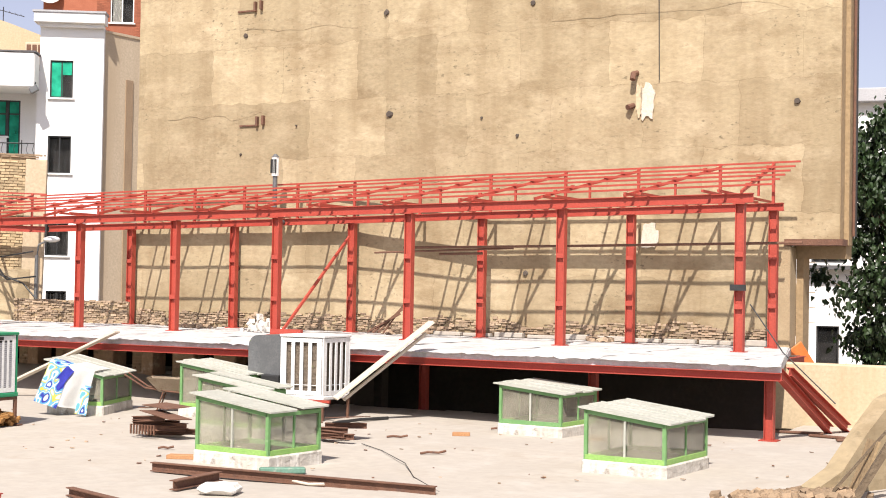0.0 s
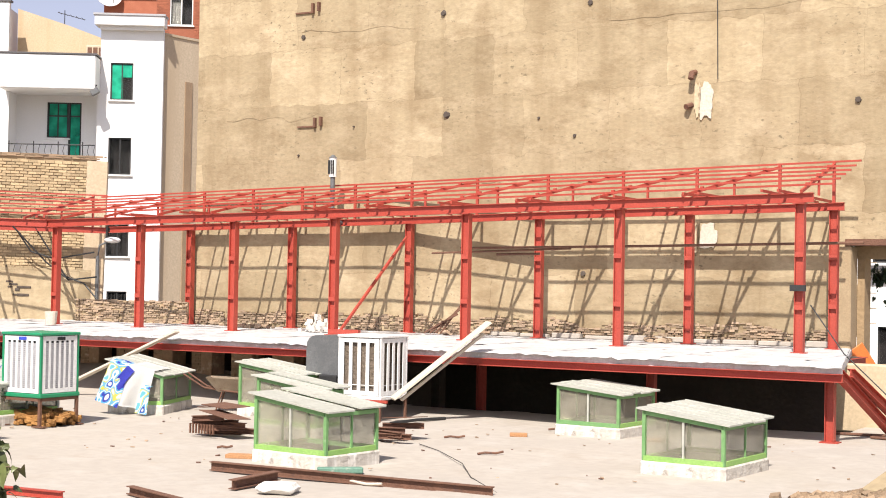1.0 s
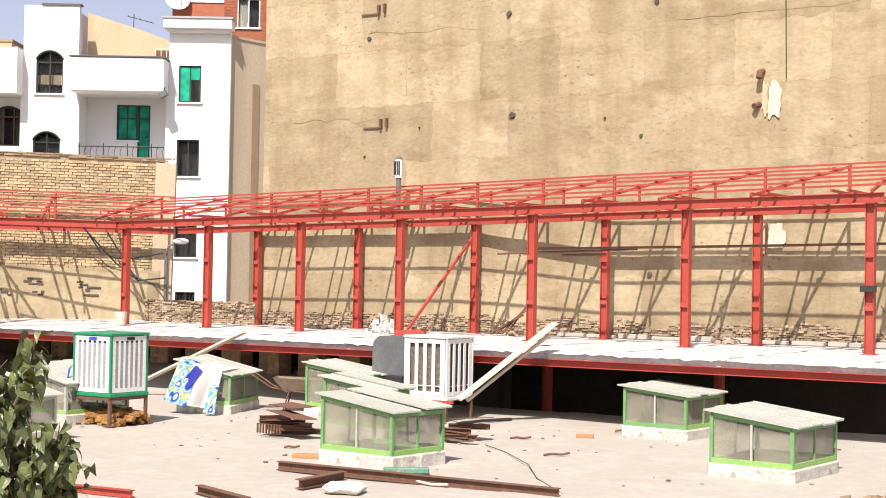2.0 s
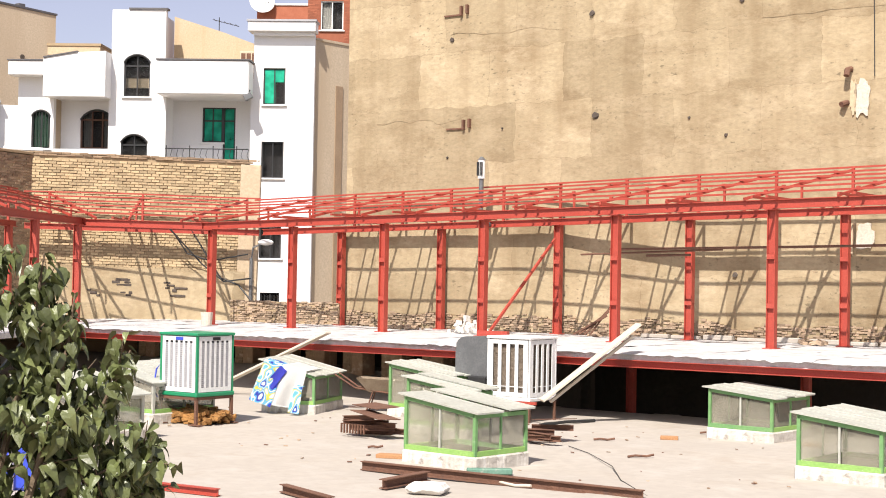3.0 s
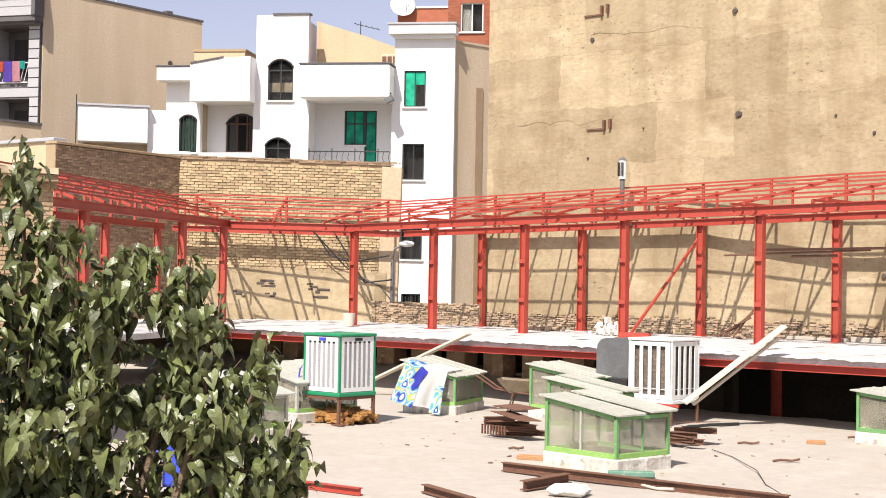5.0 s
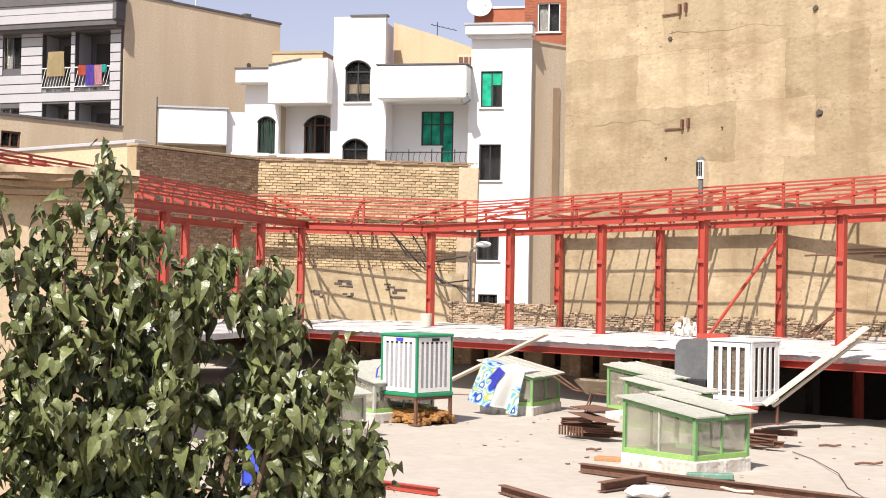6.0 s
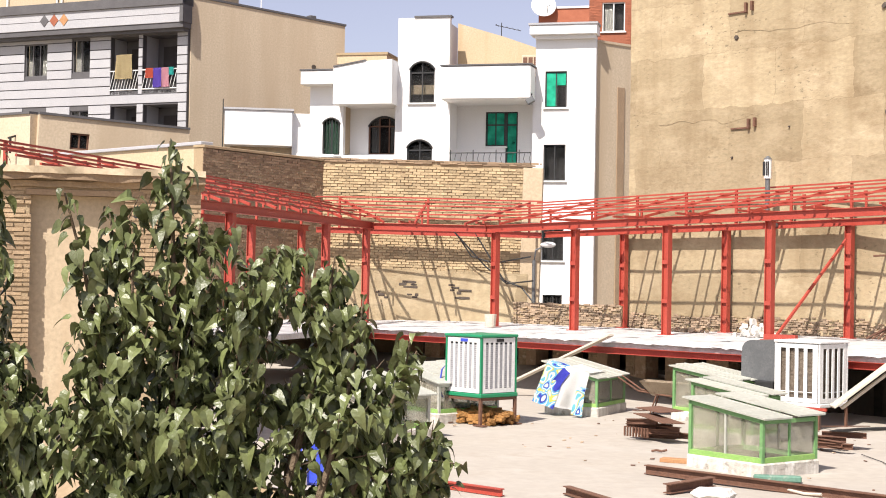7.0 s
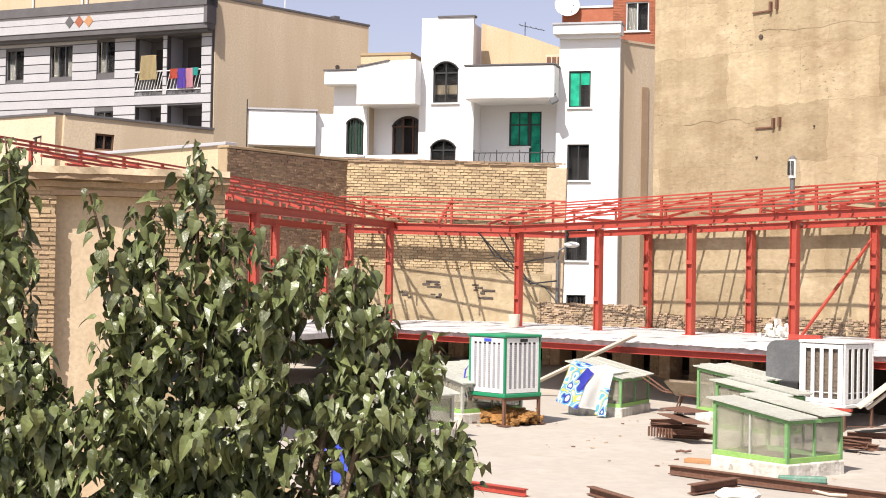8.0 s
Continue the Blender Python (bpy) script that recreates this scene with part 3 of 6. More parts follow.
frame_long = steel_frame(WING.copy(), "long red-painted steel roof frame with posts and mono-pitch trusses", INN, OUT, 3.98, 4.38,
                         [share(INN, s) for s in (-27.75, -24.9, -21.95, -19.03, -15.54, -11.92, -8.12)],
                         [share(OUT, s) for s in (-25.5, -22.08, -18.48, -15.01, -11.32, -8.12)],
                         [(share(OUT, s), k / 20.3) for s, k in ((-8.12, 0), (-9.28, 1.25), (-11.14, 1.4), (-12.89, 1.45), (-14.78, 1.45), (-16.6, 1.6), (-18.4, 1.2), (-20.09, 0.95), (-21.74, 1.0), (-23.34, 1.1), (-25.0, 1.2), (-26.5, 1.2))], rise=0.72, over=0.012, bend=(0.485, 0.66, 0.45))
for k, s in enumerate((-8.7, -10.3, -12.1, -14.0, -15.9, -17.8, -19.5, -21.2, -23.1, -25.0)):  # pairs of ceiling joists that run to the wall
    for o in (0.0, 0.32):
        z = 4.38 - 0.02 * (-8.0 - s)
        part("joist", bar((s + o, 27.6, z + 0.125), (s + o, 31.57, z + 0.125), 0.045, 0.05), RED, frame_long)
part("brace_bar", bar((-18.5, 30.6, 3.7), (-18.9, 28.3, 1.4), 0.055, 0.055), RED, frame_long, "slanting red brace")
part("splice_plate", box((-8.27, 28.08, 2.56), (-7.97, 28.17, 2.68)), DARKMETAL, frame_long, "dark clamp on a post")
part("foot_rail", bar((-19.1, 28.2, 1.42), (-18.3, 28.25, 1.42), 0.12, 0.14), RED, frame_long)
INL, OUTL = (-13.55, 21.0, -15.4, 38.3), (-15.9, 20.5, -17.9, 39.5)
frame_left = steel_frame(Matrix(), "red-painted steel roof frame of the side wing", INL, OUTL, 3.97, 4.08,
                         [0.376, 0.757, 0.97], [0.753, 0.97], [(k / 10.3, 0.05) for k in range(1, 11)], rise=0.78)
INB, OUTB = (-15.4, 38.3, -11.9, 37.9), (-17.95, 40.35, -11.4, 41.75)
frame_mid = steel_frame(Matrix(), "short red-painted steel roof frame joining the two wings", INB, OUTB, 4.06, 3.98, [], [], [(0.1, 0), (0.5, 0.1), (0.95, 0.1)], rise=0.78)
for x in (1.05, 1.4, 2.75, 3.05, 4.95, 5.15):
    foot, back = Vector((-18.02 + 0.9788 * x, 40.9 + 0.2076 * x, 4.22)), Vector((0.2076, -0.9788, 0))
    part("joist", bar(foot + back * 0.04, foot + back * 2.6, 0.06, 0.06), RED, frame_mid)
bm = box((-22, 22, 1.2), (-13.9, 36.2, 1.32))
solo("side_deck", bm, FOIL, Matrix(), "deck of the side wing under white membrane", "deck")

pipe = thing("scaffold_pipe", WING.copy(), "thin rusty scaffold pipes tied across the posts", "pipe")
part("long_pipe", tube([(-16.6, 29.9, 3.42), (-12, 29.9, 3.48), (-7.3, 29.9, 3.56)], 0.03), RUST, pipe)
part("short_pipe", tube([(-17.4, 29.95, 3.3), (-13.8, 29.95, 3.42)], 0.024), RUST, pipe)
part("stub_pipe", tube([(-15.7, 30.0, 3.28), (-14.6, 30.0, 3.3)], 0.03), RUST, pipe)

# ---- brick boundary walls ----


def from_to(x0, y0, x1, y1, z=0.0):
    """A frame with x along the line, y away to its left, and the line's length."""
    m, n = along((x0, y0, z), (x1, y1, z))
    return m, n


L = 6.2
m = Matrix(((0.9788, -0.2076, 0, -18.02), (0.2076, 0.9788, 0, 40.9), (-0.04, 0, 1, 0), (0, 0, 0, 1)))  # its courses fall a little
bw = thing("wall_brick", m, "high boundary wall of yellow brick over a rendered foot", "wall", kind="structure")
part("core", box((-0.25, 0.0, -5), (L, 0.35, 6.225)), MORTAR, bw)
tagged(part("brickwork", bricks(-0.25, L - 0.25, 2.9, 6.12, 0.24, 0.085, 0.02, 0.034, 11, 0.02, 0.014), BRICK_Y, bw, "yellow bricks in running bond"), kind="stuff")
part("render_coat", grid_wall(0, L, 1.2, 2.92, 0.12, 0.02), MUD, bw, "tan render on the foot", smooth=True).location.y = -0.07
part("end_pier", box((L - 0.25, -0.04, -5), (L + 0.35, 0.4, 6.1), bevel=0.02), CREAM, bw, "rendered end of the wall")
tagged(part("coping", bricks(-0.2, L + 0.3, 6.12, 6.24, 0.26, 0.06, 0.012, 0.05, 17, 0.03, 0.02), BRICK_D, bw, "dark weathered top courses"), kind="stuff")
# fallen-brick gaps as raised dark boxes, the shade inside given by colour
for x, z, n in ((2.7, 2.33, 13), (4.2, 2.36, 9), (1.75, 2.22, 3)):
    bm = bmesh.new()
    for k in range(n):
        cx, cz, w, h = x + rng.gauss(0, 0.15), z + 0.075 * rng.randint(-3, 3), rng.uniform(0.05, 0.13), rng.uniform(0.025, 0.045)
        box((cx - w, -0.09, cz - h), (cx + w, -0.02, cz + h), bm, None, 0.012)
    part("breach", bm, DARK, bw, "dark gaps where bricks fell out")
m, L = from_to(-19.5, 36.0, -18.02, 40.9)
bw2 = thing("wall_brick_dark", m, "high boundary wall of dark weathered brick", "wall", kind="structure")
part("core", box((0, 0, -5), (L, 0.35, 6.1)), MORTAR, bw2)
tagged(part("brickwork", bricks(0, L, 1.3, 6.12, 0.23, 0.075, 0.014, 0.02, 12, 0.03, 0.01), BRICK_D, bw2, "dark weathered bricks"), kind="stuff")
part("coping", box((0, -0.05, 6.12), (L, 0.4, 6.2), bevel=0.015), MORTAR, bw2)
# low rubble wall between the boundary wall and the long wall
m, L = from_to(-12.0, 41.1, -8.5, 39.7)
lw = thing("wall_rubble", m, "low rubble wall behind the deck", "wall", kind="structure")
part("core", box((0, 0, -2), (L, 0.35, 1.95)), MORTAR, lw)
tagged(part("stones", bricks(0, L, 1.2, 1.98, 0.18, 0.06, 0.016, 0.035, 13, 0.12, 0.028), RUBBLE, lw), kind="stuff")

# ---- skylights on the roof ----


def skylight(m, ls, ln_, paint, label, hi=0.98, lo=0.72, curb=0.18, lid="weathered zinc lid", seed=0, slit=0.0):
    """A glazed roof light: lime-washed kerb, painted steel frame, two panes a side, and a lid that falls along x."""
    r = random.Random(seed)
    sk = thing("skylight", m, label, "skylight", "skylights on the roof")
    bm = box((-0.05, -0.05, -0.05), (ls + 0.05, ln_ + 0.05, curb), bevel=0.025)
    part("kerb", bm, KERB, sk, "lime-washed kerb")

    def zt(x):
        return hi + (lo - hi) * x / ls

    for x, y in ((0, 0), (ls, 0), (0, ln_), (ls, ln_)):
        part("corner_post", box((x - 0.025, y - 0.025, curb), (x + 0.025, y + 0.025, zt(x) - 0.01)), paint, sk)
    for y in (0, ln_):
        part("bottom_rail", box((0, y - 0.028, curb), (ls, y + 0.028, curb + 0.07)), GREEN if r.random() < 0.8 else paint, sk, "brighter green rail")
        part("top_rail", bar((0, y, hi - 0.03), (ls, y, lo - 0.03), 0.05, 0.06), paint, sk)
        part("glazing_bar", box((ls / 2 - 0.015, y - 0.015, curb + 0.07), (ls / 2 + 0.015, y + 0.015, zt(ls / 2) - 0.05)), TIN, sk, "pale glazing bar")
        for k in (0, 1):
            x0, x1 = k * ls / 2 + 0.03, (k + 1) * ls / 2 - 0.03
            bm = prism([(x0, curb + 0.07), (x1, curb + 0.07), (x1, zt(x1) - 0.06), (x0, zt(x0) - 0.06)], 0.005, None, Matrix.Translation((0, y + 0.004, 0)))
            ob = part("pane", bm, GLASS_SKY, sk, "dusty glass")
            ob.visible_shadow = False
    for x in (0, ls):
        part("bottom_rail", box((x - 0.028, 0.03, curb), (x + 0.028, ln_ - 0.03, curb + 0.07)), GREEN, sk, "brighter green rail")
        part("top_rail", box((x - 0.025, 0.03, zt(x) - 0.07), (x + 0.025, ln_ - 0.03, zt(x) - 0.015)), paint, sk)
        part("glazing_bar", box((x - 0.015, ln_ / 2 - 0.015, curb + 0.07), (x + 0.015, ln_ / 2 + 0.015, zt(x) - 0.07)), paint, sk)
        for k in (0, 1):
            y0, y1 = k * ln_ / 2 + 0.03, (k + 1) * ln_ / 2 - 0.03
            ob = part("pane", box((x - 0.003, y0, curb + 0.07), (x + 0.003, y1, zt(x) - 0.07)), GLASS_SKY, sk, "dusty glass")
            ob.visible_shadow = False
    d = (lo - hi) / ls
    n = 2 if slit else 4
    for k in range(n):  # lid in overlapping strips with turned-up seams
        y0, y1 = -0.07 + (ln_ + 0.14) * k / n, -0.07 + (ln_ + 0.14) * (k + 1) / n
        y0, y1 = (y0 + slit / 2, y1) if k else (y0, y1 - slit / 2)
        o = (0.03 if slit else 0.012) * (k % 2) + r.uniform(0, 0.006)
        x0, x1 = -0.11 + r.uniform(-0.02, 0.02), ls + 0.1 + r.uniform(-0.03, 0.04)
        bm = bmesh.new()
        ring = [(x0, y0), (x1, y0), (x1, y1), (x0, y1)]
        low = [bm.verts.new((x, y, hi + d * x + o)) for x, y in ring]
        upp = [bm.verts.new((x, y, hi + d * x + o + 0.022)) for x, y in ring]
        bm.faces.new(low[::-1]), bm.faces.new(upp)
        for i in range(4):
            bm.faces.new((low[i], low[(i + 1) % 4], upp[(i + 1) % 4], upp[i]))
        sheet_ob = part("lid_sheet", bm, TIN, sk, lid)
        part("seam", bar((x0, y1, hi + d * x0 + o + 0.024), (x1, y1, hi + d * x1 + o + 0.024), 0.02, 0.016), TIN, sheet_ob)
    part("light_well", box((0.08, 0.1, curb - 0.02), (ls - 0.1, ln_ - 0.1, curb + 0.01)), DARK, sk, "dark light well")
    return sk


def free(x, y, z=0.0, turn=0.0):
    """A pose at a plan point, turned to the long wall."""
    return Matrix.Translation((x, y, z)) @ WING.to_3x3().to_4x4() @ pose(0, 0, 0, 0, 0, turn)


skylight(free(-3.46, 20.96, 0.0, -6), 1.3, 1.12, GREEN_D, "glazed roof light with a green steel frame and tin lid", hi=0.95, lo=0.78, seed=1, slit=0.12)
skylight(free(1.05, 25.75, 0.0, -5), 1.18, 1.3, GREEN_D, "glazed roof light with a green frame and bleached lid", seed=2, hi=0.85, lo=0.74)
skylight(free(2.04, 20.59, 0.0, -4), 1.18, 1.5, GREEN_D, "glazed roof light with a lime-washed chipped kerb", hi=0.88, lo=0.74, seed=3)
skylight(free(-4.05, 24.7, 0.0, -6), 1.3, 0.62, GREEN_D, "green glazed roof light beside the white cooler", seed=4, hi=0.96, lo=0.8, slit=0.05)
skylight(free(-4.95, 28.0), 1.3, 0.95, GREEN_D, "green glazed roof light behind its neighbour", seed=5, hi=1.0, lo=0.82)
skylight(free(-7.42, 27.9, 0.0, 20), 1.02, 1.55, GREEN_D, "grey-green roof light hung with a beach towel", seed=6, hi=0.99, lo=0.74)
skylight(free(-9.8, 21.9), 1.2, 1.5, TIN, "grey-green roof light half behind the tree", seed=7)
skylight(free(-9.75, 25.6), 1.2, 1.5, TIN, "grey roof light behind the green cooler", seed=8)

# ---- evaporative coolers ----


def cooler(m, w, h, stand, body, post_mat, label, slats, worn=False):
    c = thing("evaporative_cooler", m, label, "cooler", "coolers on the roof")
    z0, z1 = stand, stand + h
    part("top_pan", box((-0.02, -0.02, z1 - 0.05), (w + 0.02, w + 0.02, z1), bevel=0.012), body, c)
    part("water_tray", box((-0.02, -0.02, z0), (w + 0.02, w + 0.02, z0 + 0.07), bevel=0.012), body, c)
    part("pad_core", box((0.06, 0.06, z0 + 0.07), (w - 0.06, w - 0.06, z1 - 0.05)), STRAW if worn else ROOM, c, "fibre pads")
    for x, y in ((0, 0), (w, 0), (0, w), (w, w)):
        part("corner_post", box((x - 0.03 if x else 0, y - 0.03 if y else 0, z0 + 0.07), (x if x else 0.045, y if y else 0.045, z1 - 0.05)), body, c)
    for side in range(4):
        turn = pose(w / 2, w / 2, 0, 0, 0, 90 * side) @ pose(-w / 2, -w / 2, 0)
        bm = wall_holes(0.05, w - 0.05, z0 + 0.08, z1 - 0.06, 0.018,
                        [(0.12 + i * (w - 0.2) / slats, 0.12 + (i + 0.62) * (w - 0.2) / slats, z0 + 0.16, z1 - 0.14) for i in range(slats)])
        bmesh.ops.transform(bm, matrix=turn @ pose(0, 0.004, 0), verts=bm.verts)
        door = part("pad_door", bm, post_mat, c, "louvred door")
        if worn:
            for i in range(slats):
                x0 = 0.12 + i * (w - 0.2) / slats
                for k in range(1):
                    z = z0 + 0.26
                    part("louvre", box((x0, 0.022, z), (x0 + 0.62 * (w - 0.2) / slats, 0.03, z + 0.012), None, turn), post_mat, door)
        else:
            for i in range(slats):
                x0 = 0.12 + i * (w - 0.2) / slats
                bm = bmesh.new()
                for k in range(22):
                    z = z0 + 0.17 + k * (h - 0.34) / 22
                    box((x0, 0.008, z), (x0 + 0.62 * (w - 0.2) / slats, 0.022, z + 0.029), bm, turn)
                tagged(part("louvre_bank", bm, PALE, door, "grey louvre slats"), kind="stuff")
        if not worn:
            part("badge", box((w * 0.42, -0.004, z1 - 0.13), (w * 0.62, 0.006, z1 - 0.075), None, turn), DARKMETAL if side % 2 else PLASTIC_B, door, "small plain badge")
    return c


gc = cooler(free(-8.66, 25.3), 0.92, 1.12, 0.5, GREEN_C, ENAMEL, "white louvred evaporative cooler with an emerald green frame", 6)
for x, y in ((0.02, 0.02), (0.9, 0.02), (0.02, 0.9), (0.9, 0.9)):
    leg = part("leg", bar((x, y, 0.02), (x, y, 0.5), 0.05, 0.05), RUST, gc, "rusty stand leg")
    part("foot", box((x - 0.13, y - 0.06, 0.0), (x + 0.13, y + 0.06, 0.02)), RUST, leg)
part("stand_rail", bar((0.0, 0.02, 0.47), (0.92, 0.02, 0.47), 0.05, 0.05), RUST, gc)
part("stand_rail", bar((0.9, 0.0, 0.47), (0.9, 0.92, 0.47), 0.05, 0.05), RUST, gc)
part("hose", tube([(-0.03, 0.1, 1.1), (-0.14, 0.05, 0.95), (-0.16, 0.0, 0.6), (-0.05, 0.0, 0.45)], 0.015), PLASTIC_B, gc, "blue water hose")
wc = cooler(free(-3.03, 27.6), 0.95, 1.2, 0.4, ENAMEL, ENAMEL, "old white evaporative cooler with bare fibre pads", 4, True)
for x, y in ((0.02, 0.02), (0.93, 0.02), (0.02, 0.93), (0.93, 0.93)):
    part("leg", bar((x, y, 0.0), (x, y, 0.4), 0.045, 0.045), RUST, wc, "rusty stand leg")
part("stand_rail", bar((-0.3, 0.0, 0.38), (1.1, 0.0, 0.38), 0.05, 0.05), RED, wc)
# sheet metal duct hood with a rounded back
out = [(0.0, 0.0)] + [(-0.8 + 0.22 - 0.22 * math.cos(a), 0.78 - 0.22 + 0.22 * math.sin(a)) for a in (0, 0.4, 0.8, 1.2, 1.57)] + [(0.0, 0.8)]
out[1] = (-0.8, 0.5)
bm = prism([(0, 0), (-0.8, 0), *out[1:]], 0.7, None, pose(-0.02, 0.12, 0.78))
part("duct_hood", bm, GALV, wc, "grey sheet metal duct hood")
part("motor_box", box((-0.45, 0.0, 0.66), (-0.05, 0.2, 0.82), bevel=0.02), DARKMETAL, wc, "dark motor box")

# straw packing under the green cooler
r = random.Random(3)
bm = bmesh.new()
for k in range(150):
    x, y = r.uniform(0.0, 0.95), r.uniform(0.0, 0.7)
    z = r.uniform(0.02, 0.27) * (1 - abs(x - 0.48) * 0.8)
    a = r.uniform(-0.5, 0.5)
    box((-0.2, -0.035, -0.03), (0.2, 0.035, 0.03), bm, pose(x, y, z, r.uniform(-20, 20), r.uniform(-14, 14), math.degrees(a)))
solo("straw_heap", bm, STRAW_O, free(-8.62, 25.5), "heap of orange straw packing under the green cooler", "straw", kind="stuff")

# ---- towel over the skylight ----


def towel_material():
    m = mat("printed_towel", (0.05, 0.30, 0.75), (0.08, 0.40, 0.85), 3.0, 0.95, 0, 0.4, 60)
    nd, ln = m.node_tree.nodes, m.node_tree.links
    co = nd.new("ShaderNodeTexCoord")
    wv = nd.new("ShaderNodeTexNoise")
    wv.inputs["Scale"].default_value, wv.inputs["Distortion"].default_value, wv.inputs["Detail"].default_value = 2.4, 1.4, 0.0
    ln.new(co.outputs["Object"], wv.inputs["Vector"])
    cr = nd.new("ShaderNodeValToRGB")
    cr.color_ramp.interpolation = "CONSTANT"
    for pos, c in ((0.0, (0.80, 0.80, 0.78)), (0.30, (0.06, 0.08, 0.50)), (0.38, (0.14, 0.45, 0.75)), (0.45, (0.80, 0.82, 0.80)), (0.51, (0.20, 0.55, 0.75)), (0.58, (0.75, 0.70, 0.15)), (0.63, (0.80, 0.82, 0.80)), (0.70, (0.20, 0.60, 0.72))):
        e = cr.color_ramp.elements.new(pos) if pos else cr.color_ramp.elements[0]
        e.color = (*c, 1)
    cr.color_ramp.elements[-1].color = (0.20, 0.60, 0.72, 1)
    ln.new(wv.outputs["Fac"], cr.inputs[0])
    ln.new(cr.outputs[0], nd["Principled BSDF"].inputs["Base Color"])
    return m


TOWEL = towel_material()


def drape(w, top, fall, seed, fold=0.05, bulge=0.0):
    """A cloth that lies over an edge and hangs down in folds: x along the edge, y outwards negative."""
    bm = bmesh.new()
    nx, nt = 36, 34
    rows = []
    for i in range(nx + 1):
        x = w * i / nx
        col = []
        for j in range(nt + 1):
            q = j / nt * (top + fall) - top
            sway = fold * (math.sin(x * 9 + seed) + 0.6 * math.sin(x * 21 + seed * 2)) * max(0.0, q) / fall
            if q < 0:
                p = Vector((x, -q, 0.02 + 0.01 * noise.noise((x * 6, q * 6, seed))))
            else:
                p = Vector((x + 0.12 * (x / w - 0.5) * q, -0.05 - bulge * q + sway, -q * 0.97 + 0.02))
            col.append(bm.verts.new(p))
        rows.append(col)
    for i in range(nx):
        for j in range(nt):
            bm.faces.new((rows[i][j], rows[i + 1][j], rows[i + 1][j + 1], rows[i][j + 1]))
    bmesh.ops.solidify(bm, geom=bm.faces[:], thickness=0.008)
    return bm


tw = thing("beach_towel", free(-7.4, 27.84, 1.02, 20) @ pose(0, 0, 0, 0, 13.7, 0), "printed blue, white and yellow beach towel over a roof light", "towel")
part("towel_cloth", drape(0.42, 0.3, 0.84, 1.0, 0.05, 0.3), TOWEL, tw, smooth=True)
rag = thing("white_sheet", free(-7.4, 27.84, 1.03, 20) @ pose(0, 0, 0, 0, 13.7, 0) @ pose(0.4, 0, 0), "crumpled white cloth hanging over the roof light", "cloth")
part("sheet_cloth", drape(0.5, 0.8, 0.8, 4.0, 0.08, 0.22), CLOTH, rag, smooth=True)
VIOLET = mat("violet_cotton", (0.06, 0.07, 0.55), (0.09, 0.10, 0.68), 4, 0.95, 0, 0.4, 40)
vt = thing("violet_shirt", free(-7.4, 27.84, 0.99, 20) @ pose(0, 0, 0, 0, 13.7, 0) @ pose(0.36, -0.09, 0, 0, 24, 0), "crumpled violet shirt hung between towel and sheet", "shirt")
part("shirt_cloth", drape(0.17, 0.06, 0.44, 7.0, 0.1, 0.3), VIOLET, vt, smooth=True)
st2 = thing("striped_towel", free(-6.72, 27.5, 0.55, 20) @ pose(0, 0, 0, 0, 8, 0), "small teal and white towel leaning before the sheet", "towel")
part("towel_cloth", drape(0.17, 0.12, 0.54, 2.0, 0.02, 0.12), TOWEL, st2, smooth=True)

# ---- wheelbarrow ----
RUST_L = mat("dusty_barrow_steel", (0.40, 0.31, 0.22), (0.50, 0.40, 0.29), 5.0, 0.75, 0.1, 0.4, 40, wear=(8.0, (0.16, 0.09, 0.06), (0.58, 0.7)))
wb = thing("wheelbarrow", free(-5.2, 28.7, 0.02, 30), "rusty steel wheelbarrow standing on the roof", "wheelbarrow")
bm = bmesh.new()
lowr = [bm.verts.new(p) for p in ((-0.28, -0.2, 0.38), (0.3, -0.18, 0.38), (0.3, 0.18, 0.38), (-0.28, 0.2, 0.38))]
uppr = [bm.verts.new(p) for p in ((-0.52, -0.33, 0.66), (0.55, -0.3, 0.62), (0.55, 0.3, 0.62), (-0.52, 0.33, 0.66))]
bm.faces.new(lowr)
for i in range(4):
    bm.faces.new((lowr[i], lowr[(i + 1) % 4], uppr[(i + 1) % 4], uppr[i]))
bmesh.ops.solidify(bm, geom=bm.faces[:], thickness=0.012)
part("tray", bm, RUST_L, wb)
for y in (-0.2, 0.2):
    part("handle", tube([(0.62, y * 0.3, 0.2), (0.2, y, 0.36), (-0.55, y, 0.46), (-0.95, y * 1.3, 0.72)], 0.018), RUST, wb)
    part("leg", tube([(-0.2, y, 0.38), (-0.32, y * 1.1, 0.0)], 0.016), RUST, wb)
ring = [Vector((0.6 + 0.17 * math.cos(a), 0, 0.18 + 0.17 * math.sin(a))) for a in [6.2832 * i / 20 for i in range(21)]]
wheel = part("wheel", tube(ring, 0.035), DARKMETAL, wb, "black rubber wheel")
part("hub", tube([(0.6, -0.07, 0.18), (0.6, 0.07, 0.18)], 0.03), RUST, wheel)
for k in range(5):
    a = 6.2832 * k / 5
    part("spoke", tube([(0.6, 0, 0.18), (0.6 + 0.15 * math.cos(a), 0, 0.18 + 0.15 * math.sin(a))], 0.008), RUST, wheel)

# ---- steel scrap, planks, bricks ----


def steel_length(a, b, w, h, label, material=RUST, kind_name="steel_beam", lie=0.0):
    a, b = Vector(a), Vector(b)
    ob = thing(kind_name, Matrix.Translation(a), label, "steel beam", "steel beams on the roof")
    part("section", ibeam((0, 0, h / 2 + 0.005), tuple(b - a + Vector((0, 0, h / 2 + 0.005))), w, h), material, ob)
    return ob


